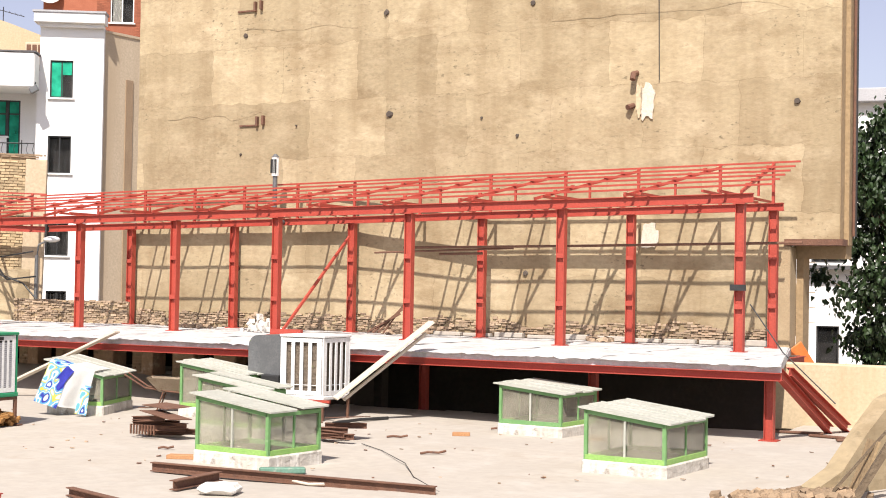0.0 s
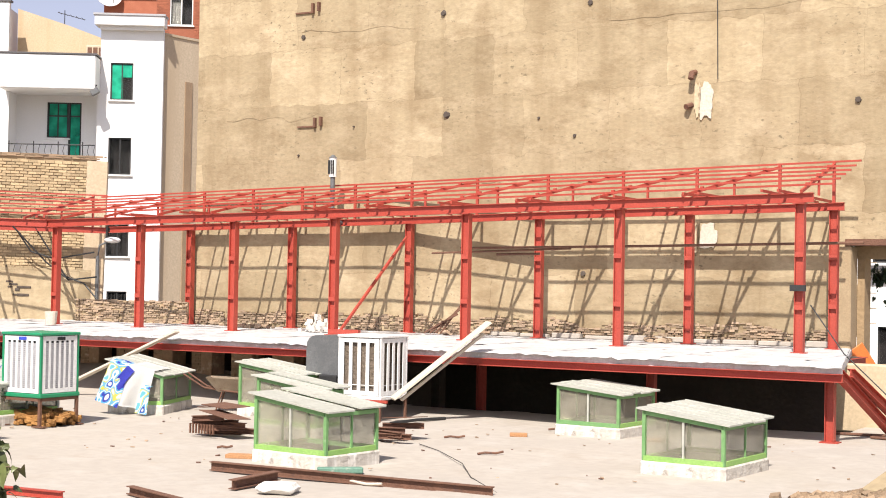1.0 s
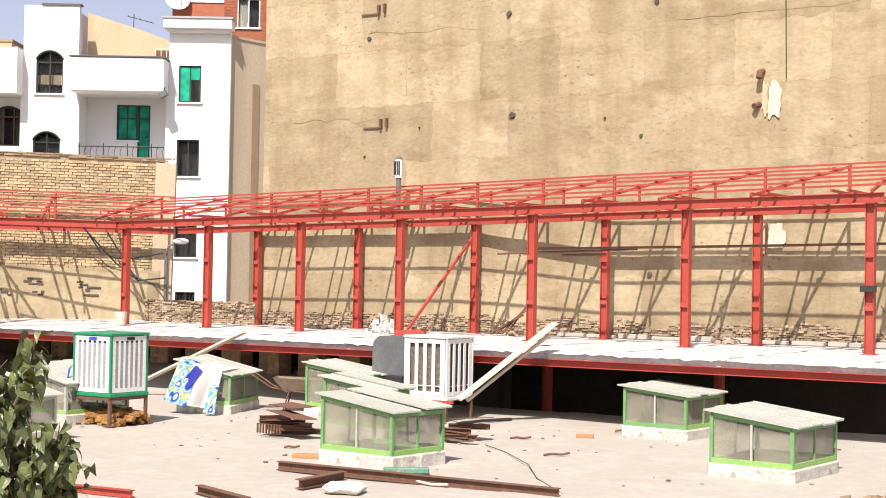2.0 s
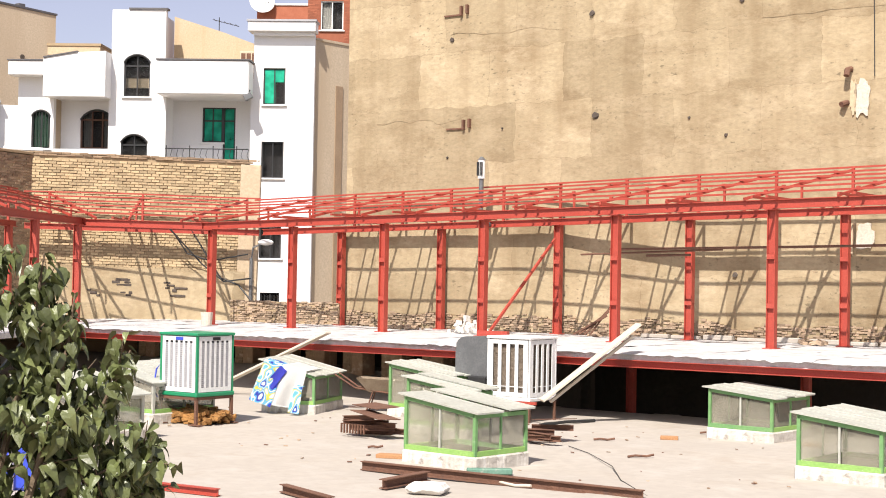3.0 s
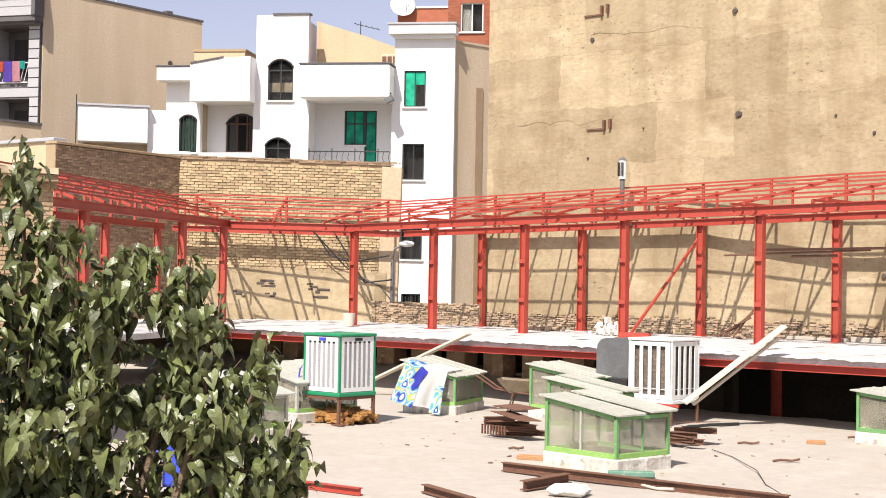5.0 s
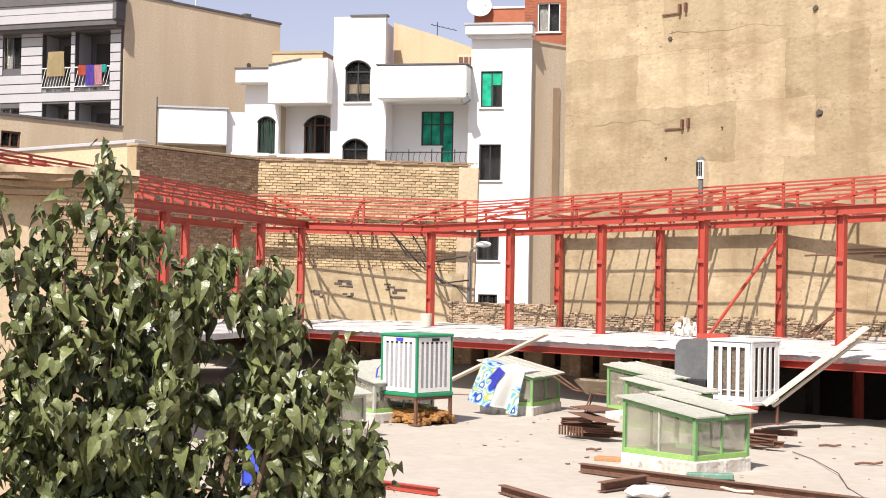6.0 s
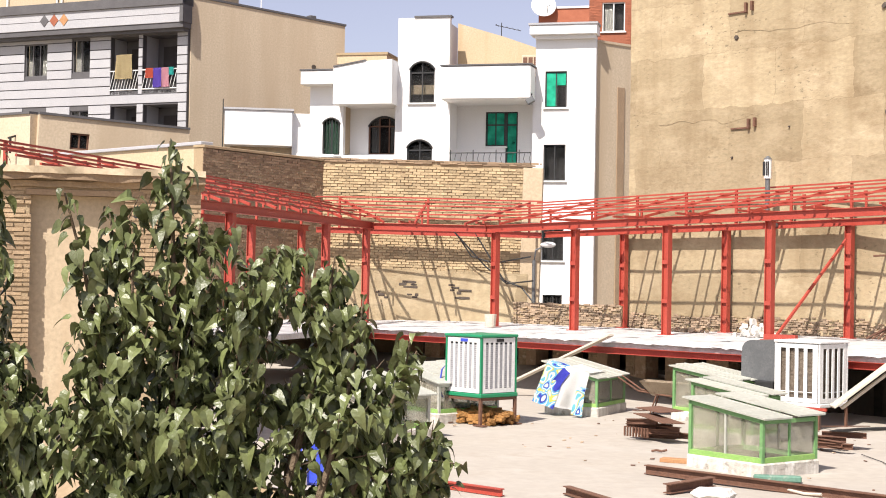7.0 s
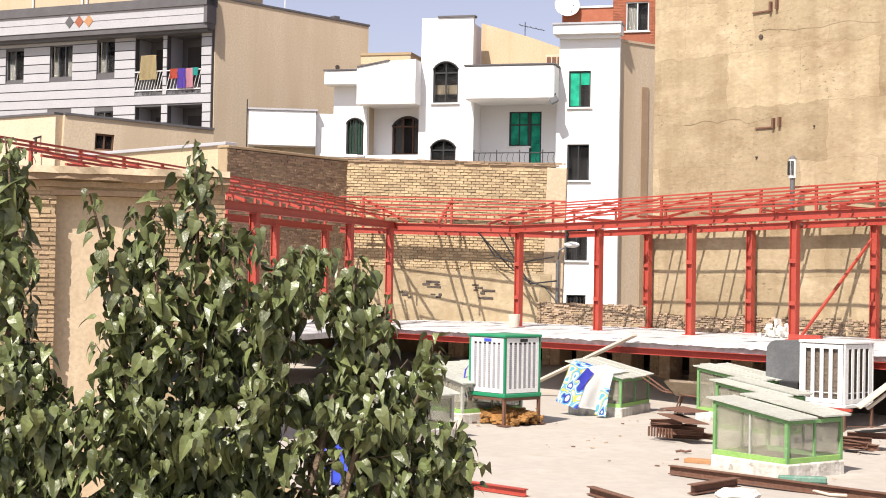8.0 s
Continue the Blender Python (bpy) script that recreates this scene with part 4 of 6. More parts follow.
steel_length((-3.88, 19.85, 0), (-0.05, 17.95, 0), 0.1, 0.12, "long rusty steel joist lying on the roof")
steel_length((-3.27, 18.06, 0), (-2.83, 18.86, 0.02), 0.12, 0.12, "short rusty channel offcut lying on the roof")
steel_length((-4.4, 17.5, 0), (-3.6, 16.6, 0.0), 0.1, 0.1, "rusty joist end lying on the roof")
steel_length((-5.05, 16.95, 0), (-6.6, 17.6, 0.0), 0.08, 0.09, "red lead painted bar on the roof", RED)
for k in range(2):  # stacks of scrap beside the large skylight
    base = free(*((-5.0, 24.2), (-1.95, 23.9))[k])
    st = thing("scrap_stack", base, "stack of rusty steel sections and sheets", "scrap metal", "scrap stacks")
    for i in range((6, 5)[k]):
        z = 0.0 + 0.045 * i
        x, y = r.uniform(-0.1, 0.1), r.uniform(-0.1, 0.25)
        part("section", ibeam((x, y, z + 0.06), (x + r.uniform(0.6, 1.0) * (1, 0.6)[k], y + r.uniform(-0.35, 0.35), z + 0.06 + r.uniform(-0.02, 0.07)), 0.09, 0.09), RUST, st)
    for i in range((3, 1)[k]):
        part("sheet_offcut", box((0, 0, 0), (r.uniform(0.7, 1.0) * (1, 0.7)[k], r.uniform(0.3, 0.5), 0.012), None, pose(r.uniform(-0.2, 0.1), r.uniform(0, 0.3), (0.42, 0.36)[k] + 0.03 * i, r.uniform(-6, 6), r.uniform(-5, 5), r.uniform(-25, 25))), RUST, st)
    if k == 0:
        for i in range(9):
            part("rung", box((0.06 * i, -0.18, 0.06), (0.06 * i + 0.02, -0.15, 0.22)), RUST, st)


def plank(a, b, w, t, label):
    m, n = along(a, b)
    bm = box((0, -w / 2, -t / 2), (n, w / 2, t / 2), None, None, 0.006)
    for v in bm.verts:
        v.co.z += 0.02 * math.sin(v.co.x / n * math.pi)
    return solo("plank", bm, WOOD, m, label, "plank", "planks leaning on the deck")


plank((-9.84, 32.2, 0.06), (-6.84, 30.9, 1.47), 0.2, 0.05, "long pale plank leaning on the deck edge")
plank((-1.95, 26.98, 0.45), (-0.2, 27.5, 1.88), 0.32, 0.05, "broad pale plank leaning up on the deck")
plank((-1.8, 27.12, 0.42), (-0.3, 27.6, 1.66), 0.1, 0.05, "narrow pale plank leaning up on the deck")


def brick_at(x, y, turn, label="loose orange clay brick on the roof", size=(0.4, 0.16, 0.07)):
    solo("clay_brick", box((0, 0, 0), size, None, None, 0.006), BRICK_T, free(x, y, roof_height(*((WING.inverted() @ Vector((x, y, 0))).xy)) + 0.0, turn), label, "brick", "loose bricks")


brick_at(-3.95, 21.2, 20, size=(0.5, 0.2, 0.06))
brick_at(0.2, 25.1, 25, size=(0.3, 0.16, 0.06))
brick_at(-3.45, 20.05, 10, size=(0.36, 0.14, 0.04))
brick_at(-8.1, 22.0, 30, size=(0.3, 0.14, 0.07))
brick_at(-7.6, 21.2, 70, size=(0.26, 0.13, 0.07))
brick_at(2.45, 24.6, 35, size=(0.36, 0.22, 0.05), label="loose clay slab beside a roof light")
solo("green_bar", box((0, 0, 0), (0.62, 0.14, 0.08), None, None, 0.015), TEAL, free(-2.42, 19.75, 0.0, 38), "short green painted steel offcut on the roof", "steel offcut")
bm = box((0, 0, 0), (0.5, 0.4, 0.12), None, None, 0.05)
bmesh.ops.subdivide_edges(bm, edges=bm.edges[:], cuts=3, use_grid_fill=True)
for v in bm.verts:
    v.co += Vector((noise.noise(v.co * 7), noise.noise(v.co * 7 + Vector((5, 0, 0))), noise.noise(v.co * 9) if v.co.z > 0.03 else 0)) * 0.035
solo("white_bag", bm, LIME, free(-2.95, 17.75, 0.0, 20), "pale crumpled cement bag on the roof", "bag")
for x, y, tn, l in ((-0.9, 24.6, 20, 0.35), (-0.3, 22.3, 40, 0.4), (-2.1, 19.0, -10, 0.8), (0.9, 26.3, 10, 0.4), (-4.3, 22.4, 15, 0.25)):
    bm = tube([(0, 0, 0.02), (l * 0.3, 0.03, 0.035), (l * 0.7, -0.02, 0.03), (l, 0.02, 0.05)], 0.018)
    solo("debris_stick", bm, WOOD if l > 0.5 else RUST, free(x, y, 0.0, tn), "thin broken stick lying on the roof", "stick", "sticks on the roof")
solo("roof_wire", tube([(-1.25, 23.4, 0.03), (-0.9, 22.6, 0.02), (-0.5, 21.0, 0.03), (-0.35, 19.6, 0.02), (0.0, 18.2, 0.02)], 0.006), DARKMETAL, Matrix(), "thin dark wire lying across the roof", "wire")
solo("roof_pipe", tube([(-1.95, 26.6, 0.04), (-1.5, 27.15, 0.06), (-1.0, 27.7, 0.05)], 0.03), DARKMETAL, Matrix(), "dark pipe lying across the roof", "pipe")
bm = box((0, 0, 0), (0.95, 0.5, 0.7), None, None, 0.04)
solo("blue_tank", bm, PLASTIC_B, free(-7.85, 16.9, 0, 10), "blue plastic crate standing behind the tree", "crate")
solo("wood_slat", box((0.3, -0.05, 0), (0.34, 0.0, 0.52)), WOOD, free(-7.85, 16.85, 0, 10), "thin pale slat leaning on the blue crate", "slat")

# chips of plaster, brick and mortar strewn over the roof
lr = random.Random(77)
for name, material, count, label in (("roof_litter", RUBBLE, 70, "small chips of stone strewn over the roof"), ("rust_flakes", RUST, 30, "dark rust flakes and bits strewn over the roof")):
    bm = bmesh.new()
    for k in range(count):
        q = lr.uniform(0.008, 0.024)
        p = P(lr.uniform(-21, -4.5), lr.uniform(16, 24.2))
        box((-q * 1.4, -q, -q * 0.3), (q * 1.4, q, q * 0.3), bm, pose(p.x, p.y, 0.012 + q * 0.2, lr.uniform(-12, 12), lr.uniform(-12, 12), lr.uniform(0, 180)))
    solo(name, bm, material, Matrix(), label, "litter", kind="stuff")

# things on the deck
bm = bmesh.new()
for k in range(34):
    x, y = r.gauss(0, 0.25), r.gauss(0, 0.2)
    h = 0.45 * math.exp(-(x * x + y * y) * 7)
    box((-0.07, -0.05, -0.04), (0.07, 0.05, 0.04), bm, pose(x, y, r.uniform(0, max(0.04, h)), r.uniform(0, 90), r.uniform(0, 90), r.uniform(0, 90)))
solo("plaster_heap", bm, LIME, at(-20.1, 29.2, 1.36), "heap of white plaster rubble on the deck", "rubble", kind="stuff")
for s, n, w in ((-22.9, 30.4, 0.5), (-24.0, 31.0, 0.35), (-17.2, 30.9, 0.4), (-12.1, 31.0, 0.4)):
    bm = bmesh.new()
    for k in range(26):
        q = r.uniform(0.03, 0.08)
        box((-q, -q * 0.8, -q * 0.6), (q, q * 0.8, q * 0.6), bm, pose(r.gauss(0, w / 2), r.gauss(0, 0.12), q * 0.6, r.uniform(-30, 30), r.uniform(-30, 30), r.uniform(0, 90)))
    solo("rubble_heap", bm, RUBBLE, at(s, n, 1.36), "small heap of stone rubble on the deck", "rubble", "rubble heaps", kind="stuff")
solo("plaster_bucket", tube([(0, 0, 0), (0, 0, 0.34)], 0.13, None, 14, 0.16), GYPSUM, at(-26.95, 27.3, 1.37), "white plaster bucket on the deck by a post", "bucket")
# vent pipe with a cowl, standing behind the frame
vp = thing("vent_pipe", at(-20.87, 30.85, 1.36), "galvanised flue pipe with a slotted cowl", "flue")
part("pipe", tube([(0, 0.78, 2.7), (0, 0.1, 2.75), (0, 0, 2.9), (0, 0, 3.9)], 0.06, None, 12), GALV, vp)
cowl = part("cowl", tube([(0, 0, 3.88), (0, 0, 4.36)], 0.095, None, 12), ENAMEL, vp, "pale cowl")
for k in range(4):
    part("slot", box((-0.08 + k * 0.045, -0.105, 3.95), (-0.055 + k * 0.045, -0.07, 4.3)), DARKMETAL, cowl)
part("cap", tube([(0, 0, 4.36), (0, 0, 4.44)], 0.11, None, 12, 0.03), GALV, vp)
# broken timber by the brace
for k in range(4):
    solo("splintered_timber", bar((0, 0, 0.03), (0.9 - 0.15 * k, 0.1 * k, 0.5 + 0.1 * k), 0.05, 0.04), RUST, at(-18.0 + 0.15 * k, 30.7, 1.36), "dark broken timber leaning at the wall foot", "timber", "broken timbers")

# ---- right end: parapet, broken wall, passage ----
solo("wall_parapet", box((-7.5, 0, -0.1), (3.5, 0.3, 1.2), None, None, 0.03), CREAM_Y, at(0, 28.15, 0, 0), "low cream rendered parapet behind the props", "wall", kind="structure")
m, L = from_to(4.75, 18.5, 6.6, 19.9)
bm = prism([(0, -0.2), (0, 0.1), (0.5, 0.3), (1.0, 0.75), (1.5, 1.15), (L, 1.4), (L, -0.2)], 0.28)
for v in bm.verts:
    v.co.z += 0.03 * noise.noise(v.co * 3)
solo("wall_broken", bm, MUD, m, "broken rendered parapet wall running up to the eye", "wall", kind="structure")
bw3 = thing("timber_support", from_to(4.6, 18.3, 6.3, 18.2)[0], "dark laths and a worn board leaning on the broken parapet", "timber")
part("board", bar((0.25, 0.1, 0.02), (1.2, 0.2, 1.1), 0.035, 0.03), BARK, bw3, "thin dark lath")
part("post", bar((0.55, 0.0, 0.0), (1.0, 0.0, 0.75), 0.1, 0.08), BARK, bw3)
part("crossbar", bar((0.6, 0.25, 0.03), (0.85, 0.28, 0.72), 0.4, 0.03), MUD_DARK, bw3, "dark worn board")
bm = bmesh.new()
for k in range(200):
    q = r.uniform(0.02, 0.07)
    t = r.random()
    box((-q, -q, -q * 0.6), (q, q * 0.8, q * 0.6), bm, pose(3.6 + 1.6 * t + r.gauss(0, 0.14), 18.0 + 0.55 * t + r.gauss(0, 0.12), q * 0.4 + 0.03, r.uniform(-30, 30), r.uniform(-30, 30), r.uniform(0, 90)))
solo("parapet_rubble", bm, BRICK_D, Matrix(), "rubble and clods along the broken parapet", "rubble", kind="stuff")
for k, (x, y) in enumerate(((6.5, 26.0), (6.0, 26.6), (6.8, 25.2))):
    solo("steel_offcut", box((0, 0, 0), (0.9, 0.1, 0.04), None, None, 0.008), RUST, free(x, y, 0.01, 20 * k - 10), "flat rusty steel offcut near the props", "steel offcut", "offcuts near the props")
solo("orange_board", box((0, 0, 0), (0.36, 0.04, 0.8), None, None, 0.01), ORANGE, free(7.95, 31.9, 0.62, 40) @ pose(0, 0, 0, 0, -35, 0), "orange plastic board leaning in the passage", "board")
solo("guy_wire", tube([(5.95, 28.4, 2.3), (6.5, 28.0, 1.4), (7.3, 27.2, 0.5)], 0.012), DARKMETAL, Matrix(), "thin dark wire slanting from the last post", "wire")
solo("passage_floor", box((-8.1, 32.9, 0.4), (6, 44, 0.6)), ROOFING, WING.copy(), "dusty floor of the passage behind the parapet", "floor", kind="structure")

# ---- the houses behind ----


def arch(x0, x1, z0, z1, k=9):
    """Outline of a window with a segmental head."""
    rise = (x1 - x0) * 0.3
    return [(x0, z0), (x1, z0)] + [(x1 + (x0 - x1) * i / k, z1 - rise + rise * math.sin(math.pi * i / k) ** 0.7) for i in range(k + 1)]


def window(parent, x0, x1, z0, z1, glass, frame_mat, y=0.12, arched=False, bars=1, rail=None, sill=True, curtain=False, grille=False):
    """A window set into an opening: frame, panes, sill, dark panel painted as the dim room behind."""
    w = part("window", box((x0 - 0.05, y + 0.35, z0 - 0.05), (x1 + 0.05, y + 0.4, z1 + 0.05)), ROOM, parent, "dark panel standing in for the dim room behind glass")
    t = 0.06
    bm = box((x0, y - 0.03, z0), (x0 + t, y + 0.04, z1))
    box((x1 - t, y - 0.03, z0), (x1, y + 0.04, z1), bm)
    box((x0 + t, y - 0.03, z0), (x1 - t, y + 0.04, z0 + t), bm)
    box((x0 + t, y - 0.03, z1 - t), (x1 - t, y + 0.04, z1), bm)
    part("window_frame", bm, frame_mat, w)
    n = bars + 1
    for i in range(n):
        a, b = x0 + t + (x1 - x0 - 2 * t) * i / n, x0 + t + (x1 - x0 - 2 * t) * (i + 1) / n
        if i:
            part("mullion", box((a - 0.025, y - 0.035, z0 + t), (a + 0.025, y + 0.035, z1 - t)), frame_mat, w)
        ob = part("pane", box((a + 0.02, y, z0 + t), (b - 0.02, y + 0.008, z1 - t)), glass, w)
        ob.visible_shadow = False
        if curtain and i % 2 == 0:
            bm = sheet(a + 0.03, b - 0.05, z0 + t, z1 - t, 14, 2, lambda p, q: 0.03 * math.sin(p * 60))
            for v in bm.verts:
                v.co = (v.co.x, y + 0.14 + v.co.z, v.co.y)
            part("curtain", bm, CURTAIN, w, "pale curtain", True)
    if rail:
        part("transom", box((x0 + t, y - 0.04, rail - 0.03), (x1 - t, y + 0.04, rail + 0.03)), frame_mat, w)
    if sill:
        part("sill", box((x0 - 0.08, -0.09, z0 - 0.07), (x1 + 0.08, 0.1, z0), None, None, 0.01), WHITE, w)
    if arched:
        out = arch(x0, x1, z0, z1)
        top = out[2:]
        half = len(top) // 2
        for run, cx in ((top[:half + 1], x1), (top[half:], x0)):
            part("spandrel", prism([*run, (cx, z1 + 0.02)] if cx == x1 else [*run[::1], (cx, z1 + 0.02)], 0.1, None, Matrix.Translation((0, -0.003, 0))), WHITE, w, "white masonry over the arch")
        ring = [Vector((x, -0.015, z)) for x, z in top]
        part("arch_trim", tube(ring, 0.045), DARKMETAL, w, "dark arch trim")
    if grille:
        for i in range(6):
            x = x0 + (x1 - x0) * (i + 0.5) / 6
            part("grille_bar", tube([(x, -0.02, z0), (x, -0.02, z1 - 0.1)], 0.016), DARKMETAL, w)
    return w


HOME = pose(-16.3, 59.8, 0, 0, 0, 5)
tower = thing("white_tower_house", HOME, "narrow white clad house with green tinted windows and cornice", "house")
TW = [(0.07, 1.0, 9.92, 11.46), (0.04, 0.98, 6.83, 8.36), (0.02, 0.95, 3.46, 5.0), (0.1, 0.92, 1.59, 2.02)]
part("wall", wall_holes(-0.35, 2.22, -6, 12.9, 0.3, TW), WHITE, tower)
m2, L2 = from_to(2.22, 0.3, 3.5, 1.9)
part("side_wall", box((0, 0, -6), (L2, 0.25, 12.7), None, m2), TAN, tower, "bare grey-tan side wall")
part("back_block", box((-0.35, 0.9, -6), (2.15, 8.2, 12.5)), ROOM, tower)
part("pilaster", box((1.2, -0.04, -6), (1.6, 0.02, 10.9), None, m2), BRICK_D, tower, "darker strip of bare masonry")
part("side_coping", box((0, -0.04, 12.7), (L2, 0.3, 12.8), None, m2), TAN, tower)
part("cornice", box((-0.55, -0.45, 12.95), (2.3, 0.4, 13.36), None, None, 0.02), WHITE, tower)
part("cornice_soffit", box((-0.35, -0.25, 12.8), (2.22, 0.0, 12.95)), WHITE, tower)
part("cornice_cap", box((-0.6, -0.5, 13.36), (2.34, 0.45, 13.44)), PALE, tower)
for i, (a, b, c, d) in enumerate(TW[:3]):
    w = window(tower, a, b, c, d, GLASS_DARK, DARKMETAL, 0.1, bars=1, curtain=False)
    hz = c + (d - c) * (0.62 if i == 0 else 0.75)
    if i == 0:
        ob = part("green_pane", box((a + 0.06, 0.08, hz), (b - 0.06, 0.088, d - 0.06)), GLASS_GREEN, w, "green tinted pane")
        ob.visible_shadow = False
        ob = part("green_pane", box((a + 0.06, 0.08, c + 0.06), (a + 0.5, 0.088, hz)), GLASS_GREEN, w, "green tinted pane")
        ob.visible_shadow = False
w = window(tower, *TW[3], GLASS_DARK, DARKMETAL, 0.1, grille=True)

home = thing("white_balcony_house", HOME, "white clad house with arched windows, balconies and green glazing", "house")
HW = [(-9.8, -9.0, 7.95, 9.57), (-8.85, -6.5, 7.95, 10.1), (-5.88, -4.76, 10.19, 11.97), (-5.95, -4.82, 6.7, 8.59), (-4.05, -0.45, 7.0, 10.2)]
part("wall", wall_holes(-10.4, -6.42, -6, 11.0, 0.3, HW[:2]), WHITE, home)
part("stair_bay", wall_holes(-6.42, -4.12, -6, 13.88, 0.3, HW[2:4], box((-6.42, 0.9, 10.5), (-4.35, 2.4, 13.8))), WHITE, home)
part("wall", wall_holes(-4.12, -0.35, -6, 11.0, 0.3, HW[4:]), WHITE, home)
part("bay_cap", box((-5.7, -0.06, 13.88), (-4.05, 0.35, 13.96)), CHAR, home, "dark coping")
part("left_wing_parapet", box((-10.62, -0.7, 10.97), (-9.0, 0.0, 11.58), None, None, 0.03), WHITE, home)
part("parapet_cap", box((-10.66, -0.74, 11.58), (-9.0, 0.05, 11.64)), CHAR, home)
part("balcony_front", prism([(-9.05, 10.08), (-6.42, 10.08), (-6.42, 11.98), (-7.6, 11.92), (-9.05, 11.66)], 0.9, None, Matrix.Translation((0, -0.9, 0))), WHITE, home)
part("balcony_cap", bar((-9.05, -0.85, 11.7), (-7.6, -0.85, 11.95), 0.2, 0.06), CHAR, home)
part("balcony_front", box((-4.2, -1.1, 10.18), (-0.35, 0.0, 11.6), None, None, 0.05), WHITE, home)
part("balcony_cap", box((-4.24, -1.14, 11.6), (-0.3, 0.0, 11.66)), CHAR, home)
part("roof_slab", box((-10.4, 0.3, 10.6), (-0.35, 9, 11.0)), TAN, home)
# recesses behind the loggias
for x0, x1, z0, z1, d in ((-8.85, -6.5, 7.95, 10.1, 1.0), (-4.05, -0.45, 7.0, 10.2, 1.3)):
    holes = [(-8.0, -6.56, 8.06, 9.72)] if x0 < -8 else [(-2.77, -1.34, 7.0, 9.92)]
    bm = wall_holes(x0 - 0.1, x1 + 0.1, z0 - 0.1, z1 + 0.1, 0.2, holes)
    bmesh.ops.translate(bm, vec=(0, d, 0), verts=bm.verts)
    part("loggia_back", bm, WHITE, home)
    for xa, xb in ((x0 - 0.2, x0 - 0.0), (x1, x1 + 0.2)):
        part("loggia_side", box((xa, 0.302, z0), (xb, d - 0.002, z1)), CREAM if x0 < -8 else WHITE, home)
    part("loggia_floor", box((x0, 0.302, z0 - 0.2), (x1, d, z0)), PALE, home)
    part("loggia_ceiling", box((x0, 0.302, z1), (x1, d, z1 + 0.2)), WHITE, home)
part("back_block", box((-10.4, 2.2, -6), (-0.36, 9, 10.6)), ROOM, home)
window(home, *HW[0], GLASS_OLIVE, DARKMETAL, 0.1, True, 1, grille=True)
window(home, *HW[2], GLASS_DARK, DARKMETAL, 0.1, True, 1, rail=11.5)
window(home, *HW[3], GLASS_DARK, DARKMETAL, 0.1, True, 1, rail=8.15)
logg = thing("loggia_window", HOME @ pose(0, 1.0, 0), "arched brown window with pale panes in a loggia", "window")
window(logg, -8.0, -6.56, 8.06, 9.72, GLASS_DARK, RUST, 0.1, True, 2, rail=9.3, curtain=True)
gl = thing("green_glazing", HOME @ pose(0, 1.3, 0), "green tinted balcony window and door in dark frames", "window")
window(gl, -2.77, -1.88, 8.42, 9.92, GLASS_GREEN, DARKMETAL, 0.1, bars=1, rail=9.35)
part("apron", box((-2.77, 0.0, 7.0), (-1.88, 0.2, 8.42)), WHITE, gl, "white wall under the window")
window(gl, -1.88, -1.34, 7.05, 9.92, GLASS_GREEN, DARKMETAL, 0.1, bars=0, rail=9.35, sill=False)
rail = thing("balcony_railing", HOME, "wrought iron balcony railing with curled bars", "railing")
part("top_rail", tube([(-4.05, -0.02, 8.02), (-0.5, -0.02, 8.02)], 0.025), DARKMETAL, rail)
part("bottom_rail", tube([(-4.05, -0.02, 7.2), (-0.5, -0.02, 7.2)], 0.02), DARKMETAL, rail)
for k in range(15):
    x = -4.0 + k * 0.25
    if k % 4 == 0:
        part("baluster", tube([(x, -0.02, 7.05), (x, -0.02, 8.15)], 0.022), DARKMETAL, rail)
    else:
        part("scroll_bar", tube([(x, -0.02, 7.2), (x + 0.06, -0.02, 7.45), (x - 0.06, -0.02, 7.75), (x, -0.02, 8.0)], 0.013, None, 5), DARKMETAL, rail)
# yellowed wall and cooler on the roof of the balcony house
pent = thing("roof_penthouse", HOME, "yellowed rendered stair head with a sloping top", "roof structure")
part("wall", prism([(-4.1, 11.0), (0.1, 11.0), (0.1, 12.45), (-2.0, 13.2), (-4.1, 13.85)], 0.25, None, Matrix.Translation((0, 1.4, 0))), CREAM_Y, pent)
part("rear_wall", box((-0.9, 1.66, 11.0), (0.1, 4.5, 12.4)), CREAM, pent)
ac = thing("roof_cooler", HOME @ pose(-1.05, 0.5, 11.0), "small beige rusted cooler on a roof", "cooler")
part("case", box((0, 0, 0.35), (0.75, 0.5, 1.25), None, None, 0.02), TAN, ac)
for k in range(3):
    part("louvre_panel", box((0.06 + k * 0.23, -0.02, 0.45), (0.24 + k * 0.23, 0.0, 1.15)), RUST, ac)
for x in (0.05, 0.7):
    part("leg", bar((x, 0.25, 0), (x, 0.25, 0.36), 0.05, 0.4), RUST, ac)
ant = thing("tv_antenna", HOME @ pose(-2.7, 4.0, 11.0), "thin rooftop television antenna on a mast", "antenna")
part("mast", tube([(0, 0, 0), (0, 0, 3.3)], 0.02), DARKMETAL, ant)
part("boom", tube([(-0.3, 0, 3.2), (0.9, 0, 2.9)], 0.015), DARKMETAL, ant)
for k in range(5):
    part("element", tube([(-0.2 + k * 0.25, -0.3, 3.18 - k * 0.06), (-0.2 + k * 0.25, 0.3, 3.18 - k * 0.06)], 0.01), DARKMETAL, ant)
solo("roof_mast", tube([(0, 0, 0), (0, 0, 3.0)], 0.02), ENAMEL, HOME @ pose(-0.6, 6, 11.0), "thin pale mast on a roof", "mast")
sl = thing("security_light", HOME @ pose(-0.45, -1.0, 10.15), "small grey floodlight under a balcony corner", "lamp")
part("head", box((-0.12, -0.1, -0.2), (0.22, 0.1, 0.06), None, pose(0, 0, 0, 0, -30, 0), 0.03), GALV, sl)
